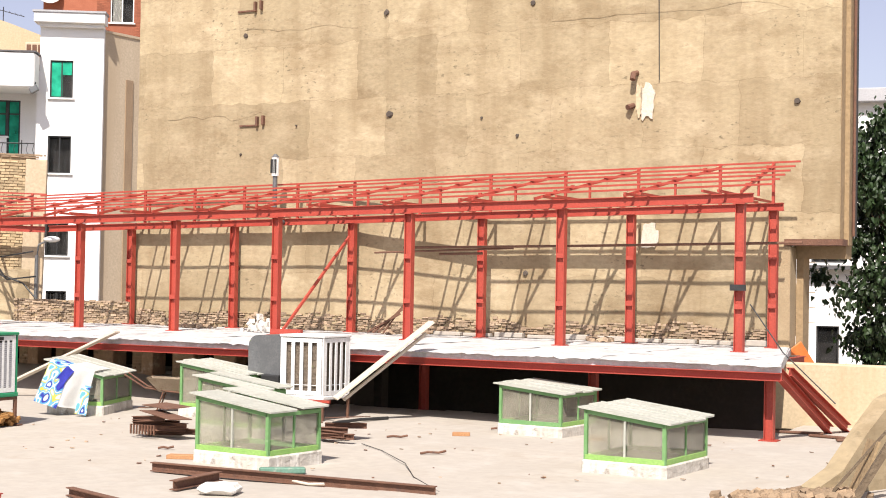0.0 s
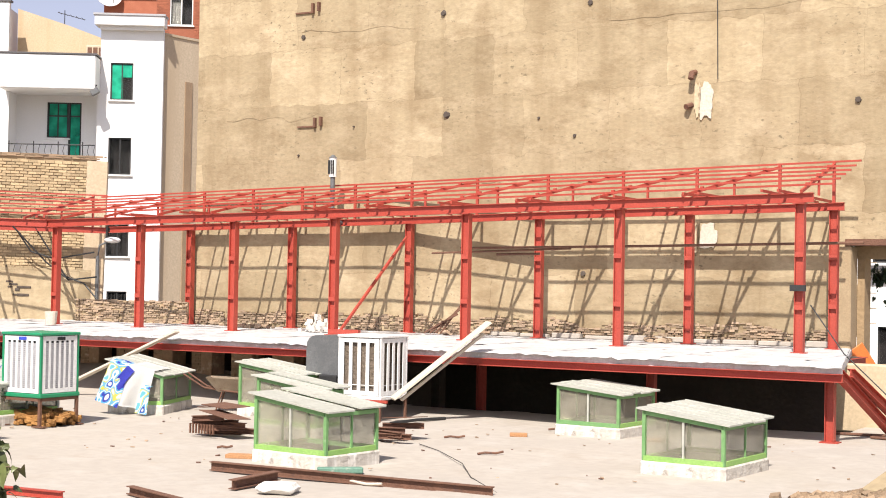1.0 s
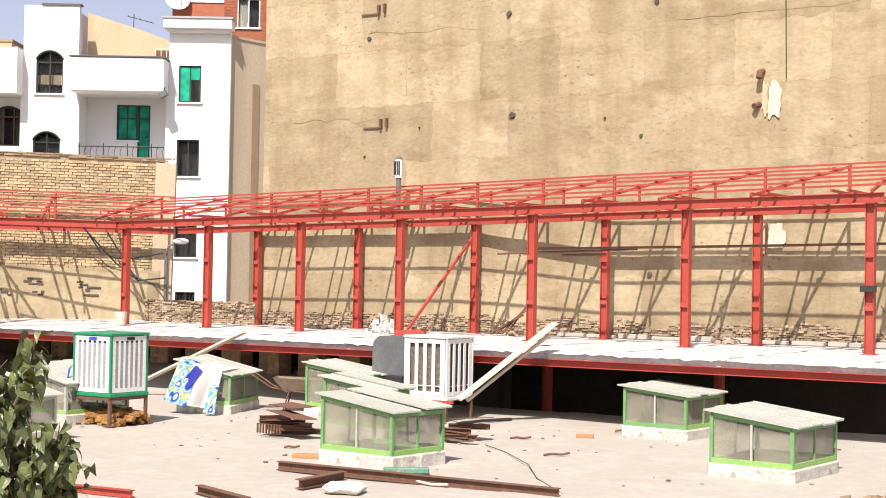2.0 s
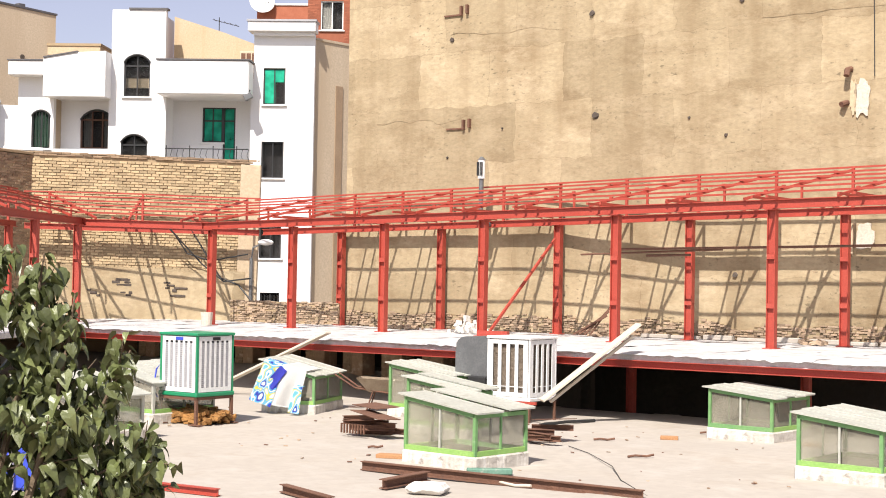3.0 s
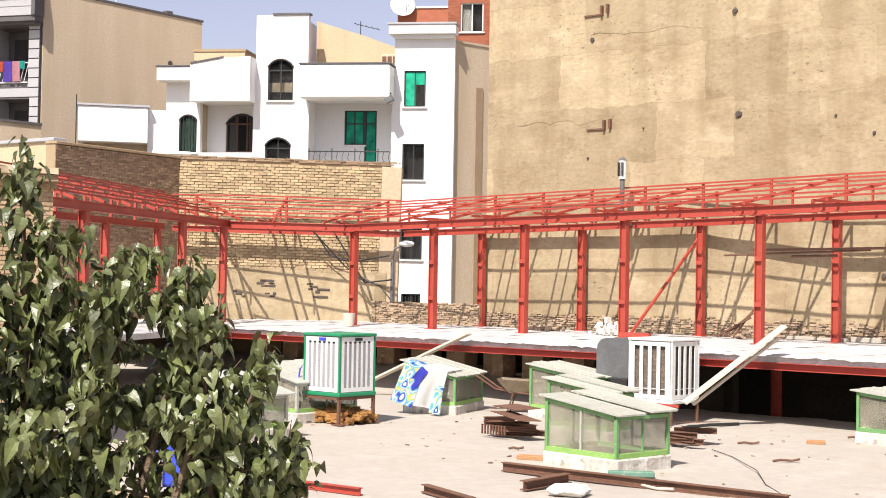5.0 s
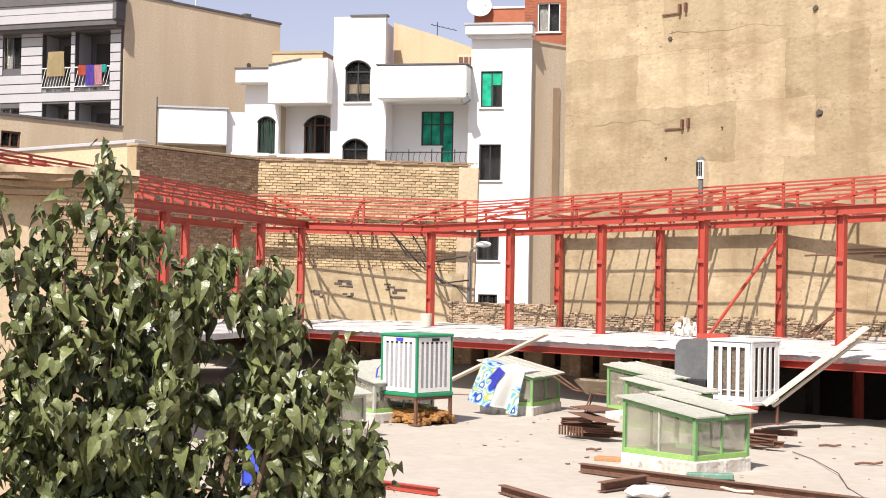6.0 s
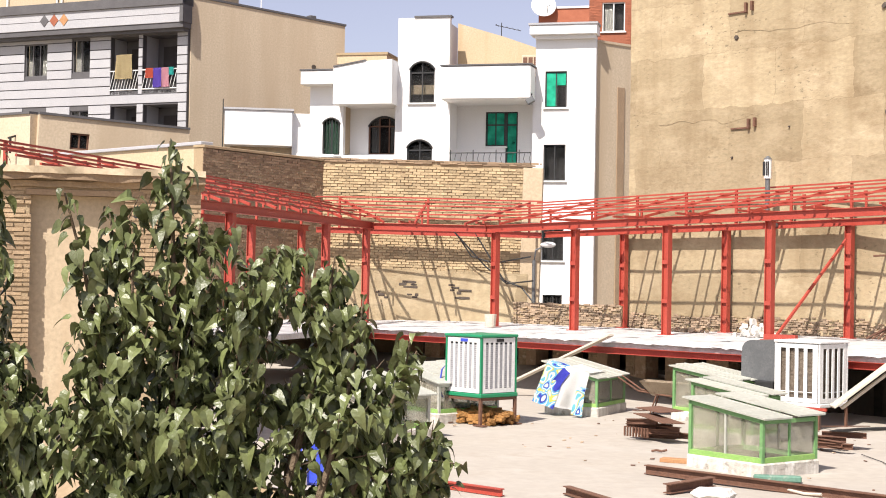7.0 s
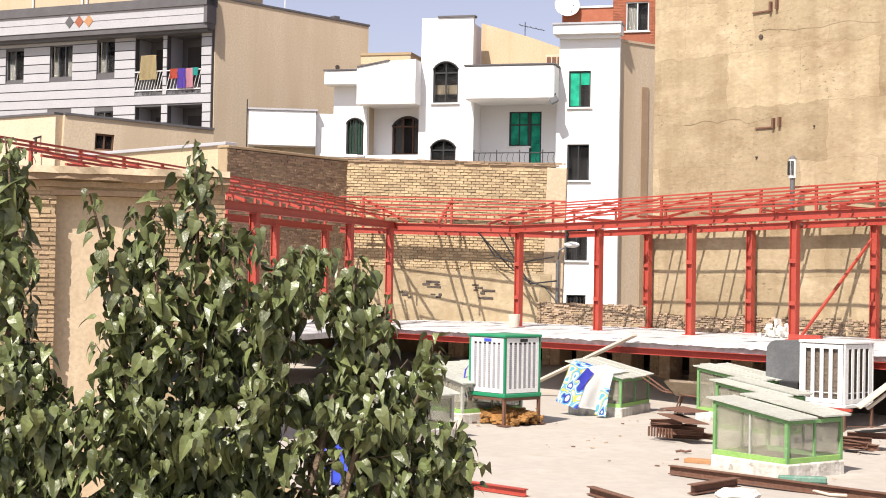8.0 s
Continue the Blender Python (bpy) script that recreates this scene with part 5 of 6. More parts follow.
part("bracket", tube([(0, 0, 0), (0.15, 0, 0.25)], 0.03), DARKMETAL, sl)

# the red brick house behind, with a satellite dish
red = thing("red_brick_house", HOME @ pose(0, 14, 0), "red brick house with a white framed window", "house")
RW = [(0.47, 1.65, 15.48, 17.0)]
part("wall", wall_holes(-0.2, 9.0, -6, 19.0, 0.3, RW), BRICK_R, red)
tagged(part("brickwork", bricks(-0.2, 0.42, 14.6, 17.5, 0.24, 0.08, 0.014, 0.012, 31, 0, 0.003), BRICK_R, red), kind="stuff")
tagged(part("brickwork", bricks(1.7, 6.0, 14.6, 17.5, 0.24, 0.08, 0.014, 0.012, 32, 0, 0.003), BRICK_R, red), kind="stuff")
part("setback", box((-2.85, 0.0, -6), (-0.2, 4, 16.75)), BRICK_R, red)
part("setback_cap", box((-2.4, -0.06, 16.75), (-0.2, 0.3, 16.85)), WHITE, red)
window(red, *RW[0], GLASS_DARK, ENAMEL, 0.1, bars=1, curtain=True)
dish = thing("satellite_dish", HOME @ pose(-2.25, 13.3, 16.8), "white satellite dish on a roof edge", "satellite dish")
bm = bmesh.new()
bmesh.ops.create_uvsphere(bm, u_segments=24, v_segments=24, radius=1.3)
bmesh.ops.delete(bm, geom=[v for v in bm.verts if v.co.z > -1.12], context="VERTS")
bmesh.ops.solidify(bm, geom=bm.faces[:], thickness=0.02)
bmesh.ops.transform(bm, matrix=pose(0, -0.7, 0.45, 70, 0, 15), verts=bm.verts)
part("reflector", bm, ENAMEL, dish, smooth=True)
part("pole", tube([(0, 0.9, -0.3), (0, 0.5, 0.1)], 0.04), GALV, dish)
part("feed_arm", tube([(0, 0, -0.4), (0.05, -0.45, -0.1)], 0.02), DARKMETAL, dish)
# far flat roof between the houses
far = thing("far_roof_house", HOME @ pose(-13.0, 12, 0), "far cream house with a flat overhanging roof", "house")
part("wall", box((0, 0, -6), (3.0, 4, 13.7)), CREAM, far)
part("roof", box((-0.3, -0.5, 13.7), (2.7, 4.2, 14.15)), CREAM_Y, far)
part("roof_edge", box((-0.35, -0.55, 14.15), (2.75, 4.2, 14.28)), MORTAR, far)

# white annexe over the boundary wall
m, L = from_to(-24.13, 46.06, -22.0, 47.12)
annex = thing("white_annexe", m, "white rendered box storey over a shaded base", "building")
part("storey", box((0, 0, 7.2), (L, 3.0, 8.45), None, None, 0.02), WHITE, annex)
part("storey_cap", box((-0.05, -0.05, 8.45), (L + 0.05, 3.0, 8.52)), PALE, annex)
part("side_storey", box((L, 0.3, 6.0), (L + 1.0, 3.0, 8.4)), WHITE, annex)
part("base", box((0.2, 0.7, -6), (L, 3, 7.2)), TAN, annex)
part("side_base", box((L, 0.5, -6), (L + 0.9, 3, 6.0)), TAN, annex)
part("mast", tube([(-0.05, -0.05, 7), (-0.05, -0.05, 8.8)], 0.02), DARKMETAL, annex)
ledge = solo("metal_canopy", box((0, 0, 0), (1.3, 0.6, 0.12), None, None, 0.02), ENAMEL, pose(-21.4, 46.2, 6.75, 0, 0, 26), "small white metal canopy over a dark opening", "canopy")

# tan lean-to building and the cream wall
m, L = from_to(-38.0, 43.4, -28.6, 41.0)
low = thing("low_tan_building", m, "low tan rendered building with a small dark window", "building")
part("front_wall", box((0, 0, -6), (L, 0.3, 7.8)), TAN, low)
part("front_coping", box((-0.05, -0.06, 7.8), (L, 0.36, 7.88)), CHAR, low)
part("spout", bar((L - 0.7, -0.3, 7.0), (L - 0.7, 0, 7.1), 0.06, 0.06), DARKMETAL, low)
part("spout", bar((L - 0.62, -0.28, 6.5), (L - 0.62, -0.28, 7.05), 0.06, 0.06), DARKMETAL, low)
L = 5.17
m = Matrix(((0.658, -0.753, 0, -28.6), (0.753, 0.658, 0, 41.0), (-0.07, 0, 1, 0), (0, 0, 0, 1)))  # the roof falls away
lowr = thing("stained_annexe", m, "tan rendered side wall with stains and a small window", "building")
part("wall", wall_holes(0, L, -6, 7.8, 0.3, [(1.05, 1.7, 6.75, 7.3)]), TAN, lowr)
part("coping", box((0, -0.06, 7.8), (L, 0.36, 7.88)), CHAR, lowr)
window(lowr, 1.05, 1.7, 6.75, 7.3, GLASS_DARK, RUST, 0.1, bars=1, sill=False)
m, L = from_to(-27.2, 39.4, -19.55, 36.1)
solo("wall_cream", box((0, 0, -6), (L, 0.3, 6.2)), CREAM_Y, m, "cream rendered wall with a pale coping", "wall", kind="structure")
solo("coping_cream", box((-0.1, -0.08, 6.2), (L, 0.36, 6.3), None, None, 0.015), PALE, m, "pale stone coping of the cream wall", "coping", kind="structure")

# ---- striped apartment house ----
STR = pose(-35.0, 62.9, 0, 0, 0, -4.4)
apt = thing("apartment_house", STR, "apartment house clad in pale stone bands with dark joints", "house")
AH = [(-6.86, -5.76, 12.63, 14.3), (-9.82, -8.4, 12.54, 14.2), (-12.69, -11.52, 12.49, 14.1), (-4.5, -2.85, 11.6, 14.3), (-2.6, -0.6, 11.62, 14.34),
      (-4.45, -2.9, 8.4, 10.88), (-2.52, -0.5, 8.4, 10.9), (-6.93, -5.8, 9.1, 10.73), (-9.9, -8.4, 9.1, 10.7)]
tagged(part("core", wall_holes(-20, 0, -6, 16.0, 0.3, AH), CHAR, apt), kind="stuff")
z = 8.2
while z < 14.3:
    cuts = sorted((a, b) for a, b, c, d in AH if c < z + 0.3 and d > z + 0.1)
    x = -20.0
    for a, b in [*cuts, (0.0, 0.0)]:
        if a - x > 0.1:
            part("cladding_panel", box((x + 0.01, -0.045, z + 0.03), (a - 0.01, 0.0, z + 0.44), None, None, 0.006), PALE, apt)
        x = max(x, b)
    z += 0.46
part("fascia", box((-20, -0.75, 14.75), (0.15, 0.0, 15.6), None, None, 0.01), PALE, apt)
part("fascia_joint", box((-20, -0.756, 15.16), (0.15, -0.7, 15.19)), CHAR, apt)
part("fascia_cap", box((-20, -0.85, 15.6), (0.2, 0.1, 16.05)), CHAR, apt)
part("fascia_foot", box((-20, -0.7, 14.5), (0.15, 0.0, 14.75)), CHAR, apt)
part("soffit", box((-20, -0.5, 14.36), (0.05, 0.0, 14.5)), CHAR, apt)
part("corner_trim", box((0.0, -0.8, 14.75), (0.2, 0.0, 16.0)), CHAR, apt)
for k, (x, c) in enumerate(((-8.05, CHAR), (-7.45, BRICK_R), (-6.85, BRICK_T))):
    part("emblem", prism([(x - 0.27, 15.2), (x, 14.9), (x + 0.27, 15.2), (x, 15.52)], 0.02, None, Matrix.Translation((0, -0.775, 0))), c, apt, "plain diamond emblem")
for h in (*AH[:3], *AH[7:]):
    window(apt, *h, GLASS_DARK, CHAR, 0.08, bars=2 if h[1] - h[0] > 1.3 else 1, sill=False, curtain=True)
# balcony shade is painted: charcoal on the back wall and ceiling
for x0, x1, z0, z1 in AH[3:7]:
    part("balcony_back", box((x0 - 0.1, 1.3, z0 - 0.1), (x1 + 0.1, 1.4, z1 + 0.1)), CHAR, apt, "back wall in charcoal that stands in for shade")
    part("balcony_side", box((x0 - 0.15, 0.302, z0), (x0, 1.3, z1)), PALE, apt)
    part("balcony_side", box((x1, 0.302, z0), (x1 + 0.12, 1.3, z1)), PALE, apt)
    part("balcony_floor", box((x0, 0.0, z0 - 0.15), (x1, 1.3, z0)), PALE, apt)
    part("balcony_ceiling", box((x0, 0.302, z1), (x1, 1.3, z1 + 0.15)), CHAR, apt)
    part("balcony_door", box((x0 + 0.35, 1.25, z0), (x0 + 1.1, 1.3, z1 - 0.4)), ROOM, apt, "dark door")
for x0, x1 in ((-4.5, -2.85), (-2.6, -0.6)):
    rl = part("railing", tube([(x0, -0.03, 12.62), (x1, -0.03, 12.62)], 0.03), ENAMEL, apt, "white metal railing")
    part("rail", tube([(x0, -0.03, 11.68), (x1, -0.03, 11.68)], 0.03), ENAMEL, rl)
    for k in range(10):
        x = x0 + (x1 - x0) * (k + 0.5) / 10
        part("rail_bar", tube([(x - 0.12, -0.03, 11.7), (x + 0.12, -0.03, 12.6)], 0.016), ENAMEL, rl)
CLOTHES = [mat("laundry_%s" % n, c, tuple(min(1, v * 1.15) for v in c), 4, 0.95, 0, 0.3, 40) for n, c in
           (("red", (0.55, 0.10, 0.06)), ("violet", (0.12, 0.07, 0.45)), ("pink", (0.62, 0.30, 0.36)), ("teal", (0.03, 0.38, 0.34)), ("sand", (0.50, 0.40, 0.22)))]
for k, (x, w, f, c, label) in enumerate(((-2.35, 0.42, 0.5, 0, "red shirt drying on a balcony rail"), (-1.9, 0.45, 1.0, 1, "violet cloth drying on a balcony rail"),
                                         (-1.42, 0.4, 1.0, 2, "pink dotted cloth drying on a balcony rail"), (-1.1, 0.35, 0.4, 3, "teal cloth drying on a balcony rail"), (-4.1, 0.9, 1.25, 4, "sand-coloured rug hung over a balcony rail"))):
    solo("laundry", drape(w, 0.12, f, k, 0.04, 0.02), CLOTHES[c], STR @ pose(x, -0.06, 12.68 if k < 4 else 13.4), label, "laundry", "laundry on the balconies", smooth=True)
m, L = from_to(-35.0, 62.9, -30.0, 70.5)
aps = thing("apartment_gable", m, "tall blank tan rendered gable of the apartment house", "house")
part("gable_wall", prism([(0.15, -6), (L, -6), (L, 15.72), (0.15, 16.1)], 0.4), TAN, aps)
part("gable_coping", bar((0.1, 0.2, 16.16), (L + 0.05, 0.2, 15.78), 0.5, 0.1), CHAR, aps)
part("socket", tube([(7.2, -0.04, 13.4), (7.2, 0.0, 13.4)], 0.13, None, 8), DARK, aps)
for x in (3.4, 5.2, 6.3):
    part("roof_box", box((x, 0.9, 15.2), (x + 0.7, 1.5, 16.3 - 0.04 * x), None, None, 0.03), PALE, aps, "grey roof duct")
part("roof_unit", box((7.5, 0.9, 15.2), (7.9, 1.3, 16.25), None, None, 0.03), CHAR, aps, "dark roof unit")
part("mast", tube([(4.5, 0.8, 15), (4.5, 0.8, 19)], 0.03), ENAMEL, aps)
up = thing("upper_storey", STR @ pose(0, 3.0, 0), "set-back cream upper storey with white pipes", "building")
part("wall", box((-20, 0, -6), (-1.5, 4, 21)), CREAM, up)
for x in (-10.2, -9.9, -13.5):
    part("pipe", tube([(x, -0.08, 16), (x, -0.08, 20)], 0.06), ENAMEL, up)

# ---- the near brick house with a blind niche ----
m, L = from_to(-17.4, 14.9, -10.5, 19.35)
near = thing("wall_niche", m, "old tan brick wall with a blind niche and worn coping", "wall", kind="structure")
X0 = L - 3.2
NI = [(X0 + 0.76, X0 + 2.1, -2.0, 3.72)]
part("core", wall_holes(0, L, -6, 4.0, 0.24, NI, box((0, 0.24, -6), (L, 0.45, 4.0))), MORTAR, near)
part("niche_back", grid_wall(X0 + 0.7, X0 + 2.35, -2, 3.8, 0.1, 0.012), CREAM, near, "pale plaster in the niche", True).location.y = 0.21
part("niche_head", box((X0 + 0.7, -0.03, 3.72), (X0 + 2.36, 0.12, 3.8)), BRICK_D, near)
for k, (z0, z1, o) in enumerate(((3.84, 3.93, 0.06), (3.93, 4.03, 0.2), (4.03, 4.13, 0.24))):
    bm = box((0, -o, z0), (L + 0.05, 0.45, z1))
    bmesh.ops.subdivide_edges(bm, edges=[e for e in bm.edges if abs(e.verts[0].co.x - e.verts[1].co.x) > 1], cuts=70)
    for v in bm.verts:
        v.co.y += 0.05 * noise.noise((v.co.x * 3.1, k, v.co.z * 9)) if v.co.y < 0 else 0
        v.co.z += 0.03 * noise.noise((v.co.x * 2.3, k * 7, v.co.z * 5))
    part("coping_course", bm, BRICK_O if k == 0 else BRICK_D if k == 1 else CREAM, near)
for a, b, sd in ((0, X0 + 0.78, 41), (X0 + 2.1, L, 42)):
    tagged(part("brickwork", bricks(a, b, 1.2, 3.84, 0.3, 0.066, 0.016, 0.022, sd, 0.03, 0.014), BRICK_O, near, "tan bricks with open joints"), kind="stuff")
part("socket", box((X0 + 0.3, -0.02, 3.1), (X0 + 0.37, 0.02, 3.18)), DARK, near)
solo("wall_niche_side", box((0, 0, -6), (2.5, 0.3, 4.0)), CREAM_Y, from_to(-10.5, 19.35, -11.9, 21.3)[0], "pale end wall of the niche house", "wall", kind="structure")

# ---- street lamp and cables at the end of the brick wall ----
lampp = thing("street_lamp", Matrix.Translation((-11.52, 41.5, -6.0)), "street lamp with a white head on a thin pole", "street lamp")
part("pole", tube([(0, 0, 0), (0, 0, 9.2)], 0.07, None, 10, 0.05), GALV, lampp)
part("arm", tube([(0, 0, 9.1), (0.05, 0, 9.5), (0.3, 0, 9.62)], 0.03), GALV, lampp)
bm = bmesh.new()
bmesh.ops.create_uvsphere(bm, u_segments=14, v_segments=8, radius=1.0, matrix=Matrix.Translation((0.42, 0, 9.66)) @ Matrix.Diagonal((0.24, 0.13, 0.09, 1)))
part("lamp_head", bm, ENAMEL, lampp, "white lamp head", True)
for k, pts in enumerate((((-14.6, 43.2, 4.1), (-14.1, 43.5, 3.3), (-13.4, 43.6, 3.1), (-12.1, 43.2, 3.3)), ((-14.5, 43.0, 4.0), (-13.6, 43.4, 3.0), (-12.9, 43.4, 2.5), (-12.0, 43.2, 2.6)),
                         ((-14.0, 43.3, 4.1), (-13.0, 43.4, 2.6), (-12.4, 43.3, 2.4), (-11.6, 43.0, 1.6)))):
    solo("slack_cable", tube([(x * 0.955, y * 0.955, z) for x, y, z in pts], 0.024), DARKMETAL, Matrix(), "slack dark cable hanging before the brick wall", "cable", "slack cables")

# ---- the white house beyond the passage ----
m, L = from_to(10.5, 54.2, 24.0, 50.5)
rh = thing("white_street_house", m, "white clad street house with an arched window and doorway", "house")
RH = [(2.25, 2.68, 0.9, 2.75), (3.2, 4.0, -1.5, 1.3), (3.0, 4.2, 3.6, 4.3), (4.0, 4.9, 7.2, 8.3)]
part("wall", wall_holes(0, L, -6, 9.8, 0.4, RH), WHITE, rh)
for k in range(12):
    part("joint", box((0, -0.012, 0.2 + k * 0.62), (2.2, -0.002, 0.22 + k * 0.62)), MORTAR, rh)
    part("joint", box((2.75, -0.012, 1.4 + k * 0.55), (3.15 + (k > 2) * 0.0, -0.002, 1.42 + k * 0.55)), MORTAR, rh)
for h in RH:
    window(rh, *h, GLASS_DARK, DARKMETAL, 0.15, h is RH[0], 0, sill=False)
part("canopy", box((2.6, -0.5, 3.35), (4.6, 0, 3.5)), CHAR, rh)
part("cornice", box((-0.1, -0.4, 9.4), (L, 0, 9.9), None, None, 0.03), PALE, rh)

# ---- trees ----


def leaf_points(size, bend, fold):
    """A heart-shaped leaf hanging along -z, folded at the midrib."""
    half = [(0.0, 0.0), (0.24, 0.09), (0.41, -0.12), (0.40, -0.38), (0.24, -0.70), (0.0, -1.05)]
    mid = [(0, 0.0), (0, -0.12), (0, -0.4), (0, -0.68), (0, -1.05)]
    return [(x * size, z * size) for x, z in half], [z * size for _, z in mid], bend, fold


def add_leaf(bm, m, size, bend=0.25, fold=0.18):
    half, mid, _, _ = leaf_points(size, bend, fold)

    def put(x, z):
        return bm.verts.new(m @ Vector((x, -fold * abs(x) + bend * z * z / size, z)))

    ribs = [put(0, z) for z in (0.0, -0.2 * size, -0.45 * size, -0.75 * size, -1.05 * size)]
    for sgn in (1, -1):
        e = [put(sgn * x, z) for x, z in half[1:5]]
        quads = [(ribs[0], e[0], e[1], ribs[1]), (ribs[1], e[1], e[2], ribs[2]), (ribs[2], e[2], e[3], ribs[3])]
        for q in quads:
            bm.faces.new(q if sgn > 0 else q[::-1])
        t = (ribs[3], e[3], ribs[4])
        bm.faces.new(t if sgn > 0 else t[::-1])


r = random.Random(12)
TREE = pose(-3.97, 7.0, 0, 0, 0, 29.5)  # local x runs across the view, y away
mul = thing("mulberry_tree", TREE, "leafy mulberry tree with drooping heart-shaped leaves", "tree")
part("trunk", tube([(0.1, 0.3, -6), (0.05, 0.3, -3), (0.0, 0.25, -1.0), (0.05, 0.2, 0.3)], 0.16, None, 12, 0.1), BARK, mul, smooth=True)
# shoots: base x, tip x, tip z, fullness
SHOOTS = [(0.0, -0.02, 3.34, 0.15), (-0.3, -0.56, 3.02, 0.16), (-0.25, -0.35, 2.98, 0.18), (-0.55, -0.95, 2.2, 0.12), (-0.1, -0.2, 2.75, 0.24), (0.1, 0.15, 2.9, 0.2),
          (0.2, 0.42, 2.66, 0.28), (0.3, 0.62, 2.78, 0.34), (0.45, 0.9, 2.72, 0.32), (0.6, 1.06, 2.5, 0.26), (0.7, 1.35, 2.2, 0.12), (0.75, 1.5, 1.7, 0.15),
          (-0.7, -1.3, 2.1, 0.2), (-0.5, -0.85, 2.0, 0.35), (0.3, 0.2, 2.2, 0.4), (0.5, 0.75, 2.0, 0.4), (-0.2, -0.35, 2.0, 0.45), (0.05, 0.0, 1.9, 0.4), (0.8, 1.05, 1.75, 0.2),
          (-0.95, -1.06, 3.35, 0.05), (-0.9, -1.08, 2.75, 0.06), (0.8, 1.62, 1.42, 0.1), (0.75, 1.42, 2.1, 0.08)]
crown = bmesh.new()
big = []


def leafy(pts, first, gap, reach, small=1.0):
    """Leaves set in a spiral round a shoot, each hanging out and down from a short stalk."""
    total = sum((b - a).length for a, b in zip(pts, pts[1:]))
    a, d = r.uniform(0, 6.2832), first * total
    while d < total:
        left, i = d, 0
        while i < len(pts) - 2 and left > (pts[i + 1] - pts[i]).length:
            left -= (pts[i + 1] - pts[i]).length
            i += 1
        p = pts[i].lerp(pts[i + 1], min(1.0, left / (pts[i + 1] - pts[i]).length))
        young = d / total > 0.93
        out = reach * r.uniform(0.5, 1.2) * (0.5 if young else 1.0)
        c = p + Vector((math.sin(a) * out, -math.cos(a) * out, r.gauss(0, 0.012)))
        size = r.uniform(0.062, 0.11) * (0.65 if young else small)
        hang = r.gauss(-62, 12) if young else r.gauss(-38, 26)
        m = Matrix.Translation(c) @ pose(0, 0, 0, hang, r.gauss(0, 24), math.degrees(a) + r.gauss(0, 32))
        gap_here = 0.6 < c.x < 0.95 and 1.42 < c.z < 1.74 and r.random() < 0.8
        if c.z > 0.95 and not gap_here:
            if len(big) < 290 and c.y < 0.0 and r.random() < 0.3:
                big.append((m, size))
            else:
                add_leaf(crown, m, size, r.uniform(0.25, 1.1), r.uniform(0.15, 0.6))
        a += 2.4 + r.gauss(0, 0.35)
        d += gap * r.uniform(0.6, 1.4)


for bx, tx, tz, full in SHOOTS:
    by, ty = r.uniform(-0.1, 0.5), r.uniform(-0.35, 0.55)
    base, tip = Vector((bx, by, 0.7)), Vector((tx, ty, tz))
    bend = Vector((r.uniform(-0.1, 0.1), r.uniform(-0.1, 0.1), 0.15))
    pts = [base.lerp(tip, q) + bend * math.sin(q * math.pi) for q in (0, 0.2, 0.4, 0.6, 0.8, 1.0)]
    part("shoot", tube([Vector((0.05, 0.2, 0.25)), *pts], 0.035, None, 6, 0.005), BARK, mul)
    leafy(pts, 0.2, 0.014, 0.07)
    for k in range(int(6 + 44 * full)):
        q = r.uniform(0.12, 0.92)
        p = base.lerp(tip, q) + bend * math.sin(q * math.pi)
        a = r.uniform(0, 6.2832)
        o = full * (1.1 - 0.5 * q) * r.uniform(0.35, 1.15) + 0.05
        e = p + Vector((math.cos(a) * o, math.sin(a) * o * 1.25, r.uniform(0.1, 0.3)))
        mid = p.lerp(e, 0.6) + Vector((0, 0, -0.03))
        twig = [p, mid, e]
        if e.z > 1.0:
            part("twig", tube(twig, 0.007, None, 4, 0.002), BARK, mul)
            leafy(twig, 0.25, 0.0165, 0.055, 0.95)
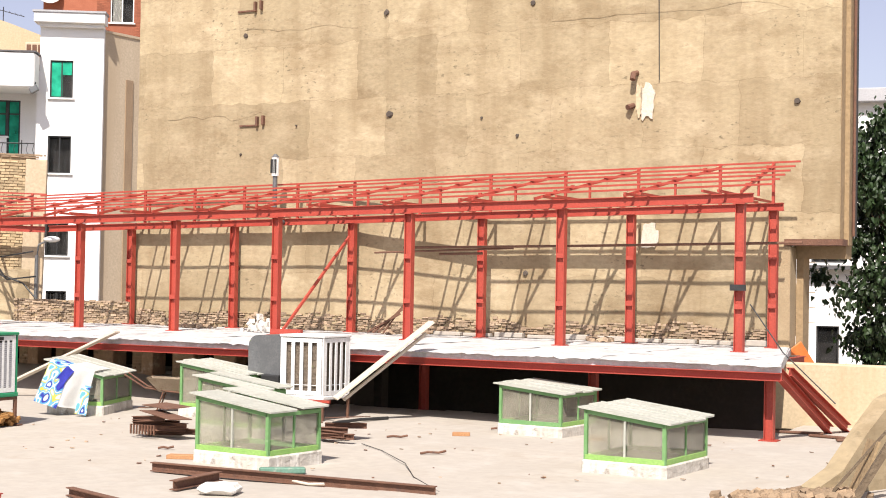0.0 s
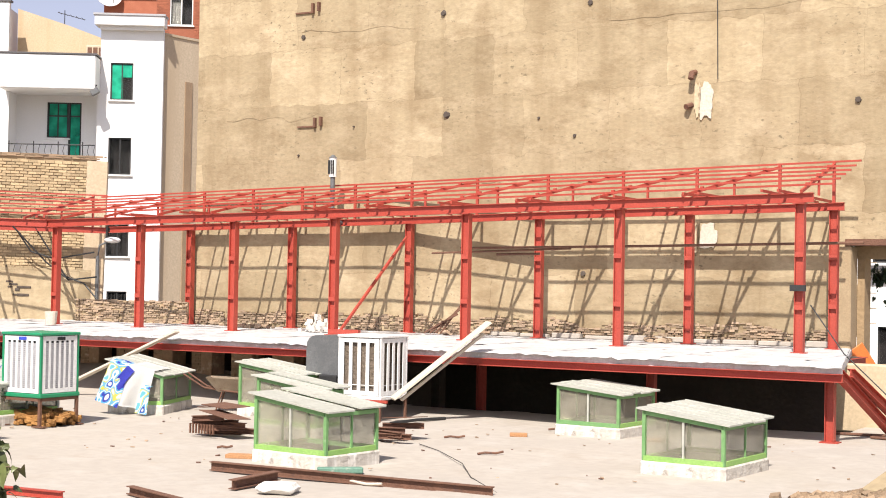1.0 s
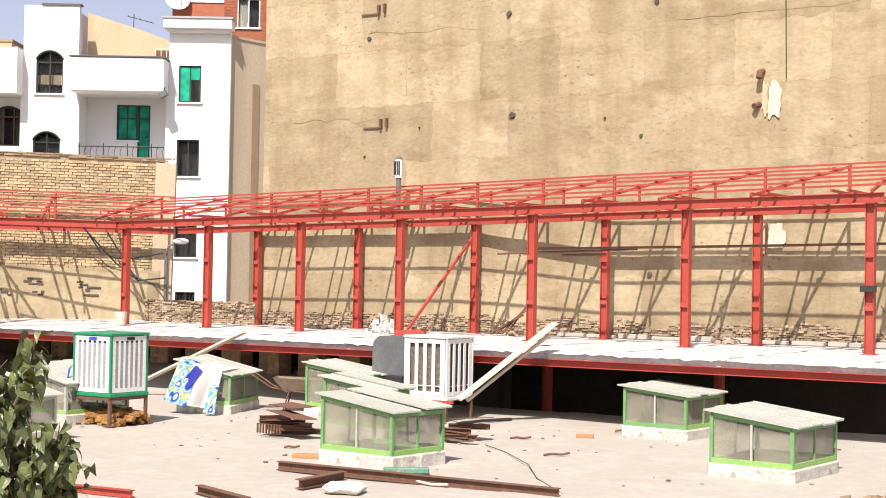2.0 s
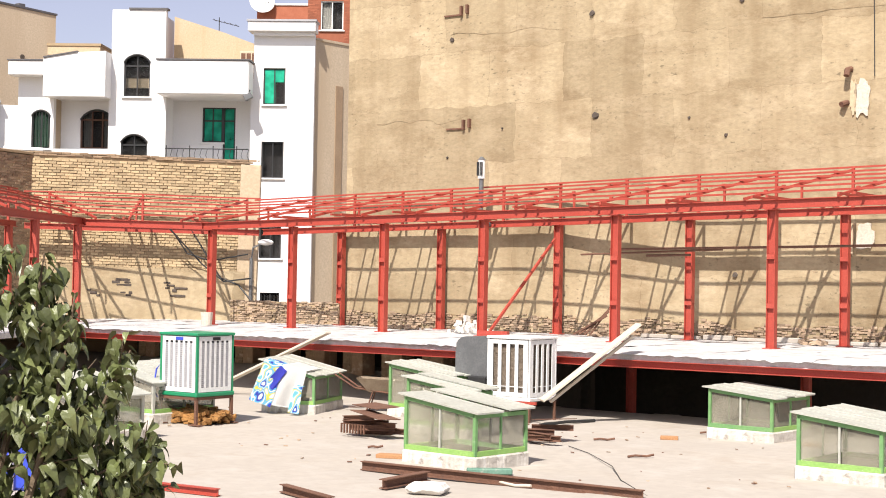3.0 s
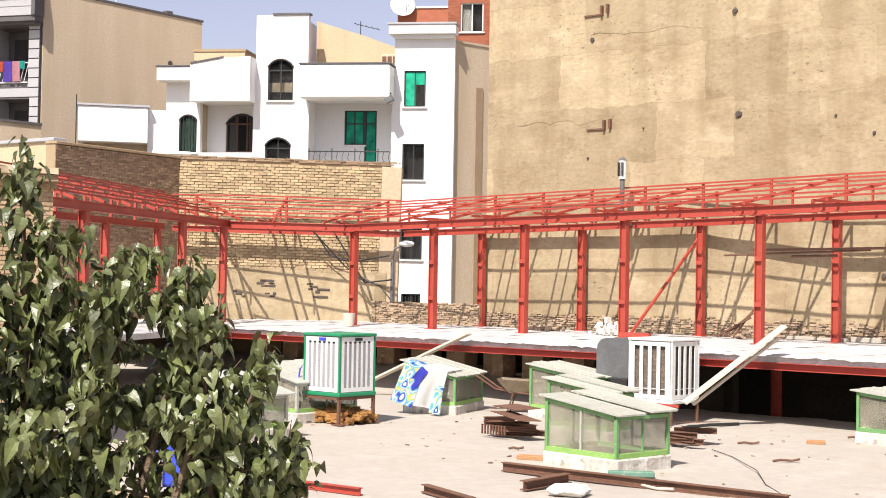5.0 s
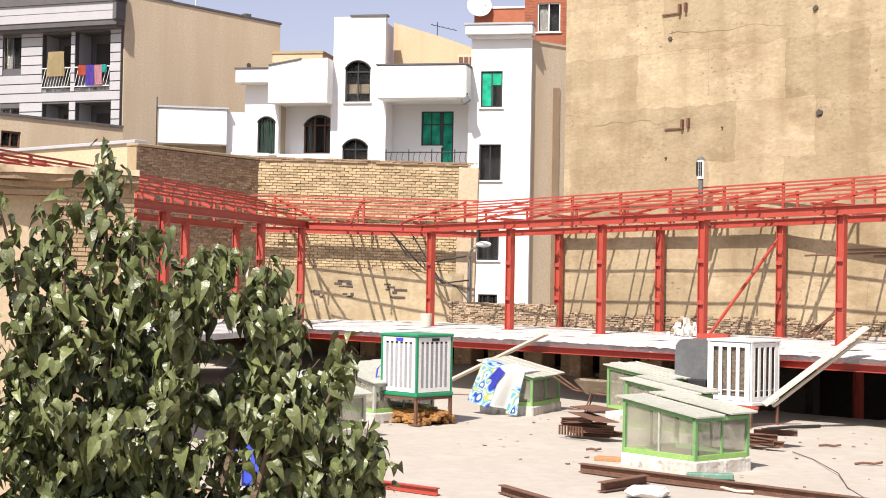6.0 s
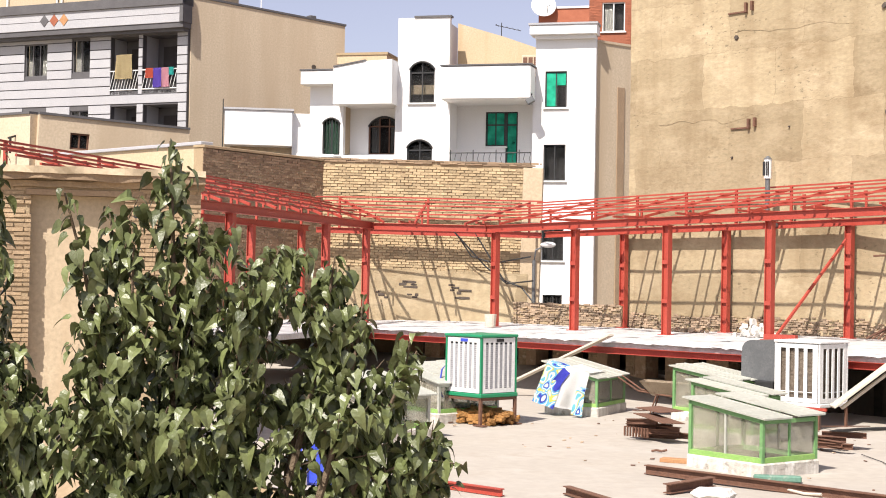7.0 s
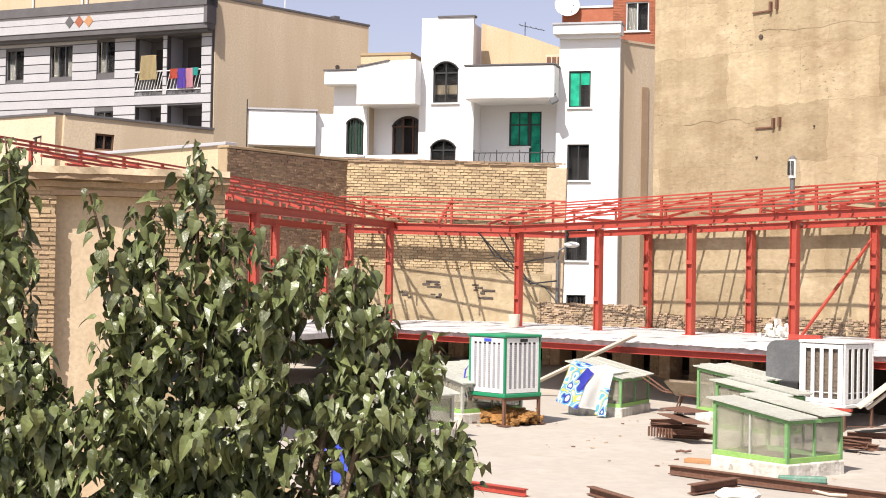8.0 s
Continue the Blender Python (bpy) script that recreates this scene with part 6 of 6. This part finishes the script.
low_twig = [Vector((1.1, -0.05, 1.5)), Vector((1.34, -0.1, 1.62)), Vector((1.6, -0.1, 1.58))]  # the hanging twig at the side
part("twig", tube(low_twig, 0.008, None, 4, 0.003), BARK, mul)
leafy(low_twig, 0.3, 0.024, 0.05)
tagged(part("crown", crown, LEAF, mul), kind="stuff")
variants = []
for k in range(6):
    bm = bmesh.new()
    add_leaf(bm, Matrix(), 1.0, 0.12 + 0.07 * k, 0.12 + 0.06 * k)
    variants.append(mesh_of("leaf", bm, LEAF))
for k, (m, size) in enumerate(big):
    ob = new("leaf", variants[k % 6])
    ob.parent = mul
    ob.matrix_local = m @ Matrix.Diagonal((size, size, size, 1))

rt = thing("street_tree", pose(11.85, 37.2, 0), "dark green broadleaf tree beside the passage", "tree")
part("trunk", tube([(0, 0, -6), (0.1, 0, -2), (0.0, 0.1, 2.0), (-0.1, 0, 5.0)], 0.2, None, 10, 0.06), BARK, rt, smooth=True)
crown = bmesh.new()
clumps = []
for k in range(115):
    z = r.uniform(0.2, 7.2)
    rad = 2.15 * math.sin(min(1.0, (z + 0.7) / 5.0) * math.pi / 2) * (1 - max(0, z - 4.6) / 3.6)
    a = r.uniform(0, 6.2832)
    d = rad * r.uniform(0.55, 1.0)
    clumps.append((Vector((math.cos(a) * d, math.sin(a) * d, z)), r.uniform(0.3, 0.62)))
clumps += [(Vector((-2.4, -0.3, 3.0)), 0.22)]
for c, rad in clumps:
    part("limb", tube([(0, 0, max(-1, c.z - 1.6)), c * 0.6 + Vector((0, 0, 0.3 * c.z - 0.2)), c], 0.05, None, 5, 0.01), BARK, rt)
    for k in range(int(430 * rad)):
        p = c + Vector((r.gauss(0, 1), r.gauss(0, 1), r.gauss(0, 0.8))) * rad * 0.6
        add_leaf(crown, Matrix.Translation(p) @ pose(0, 0, 0, r.gauss(-25, 30), r.gauss(0, 25), r.uniform(0, 360)), r.uniform(0.10, 0.17), 0.4, 0.3)
tagged(part("crown", crown, LEAF_D, rt), kind="stuff")
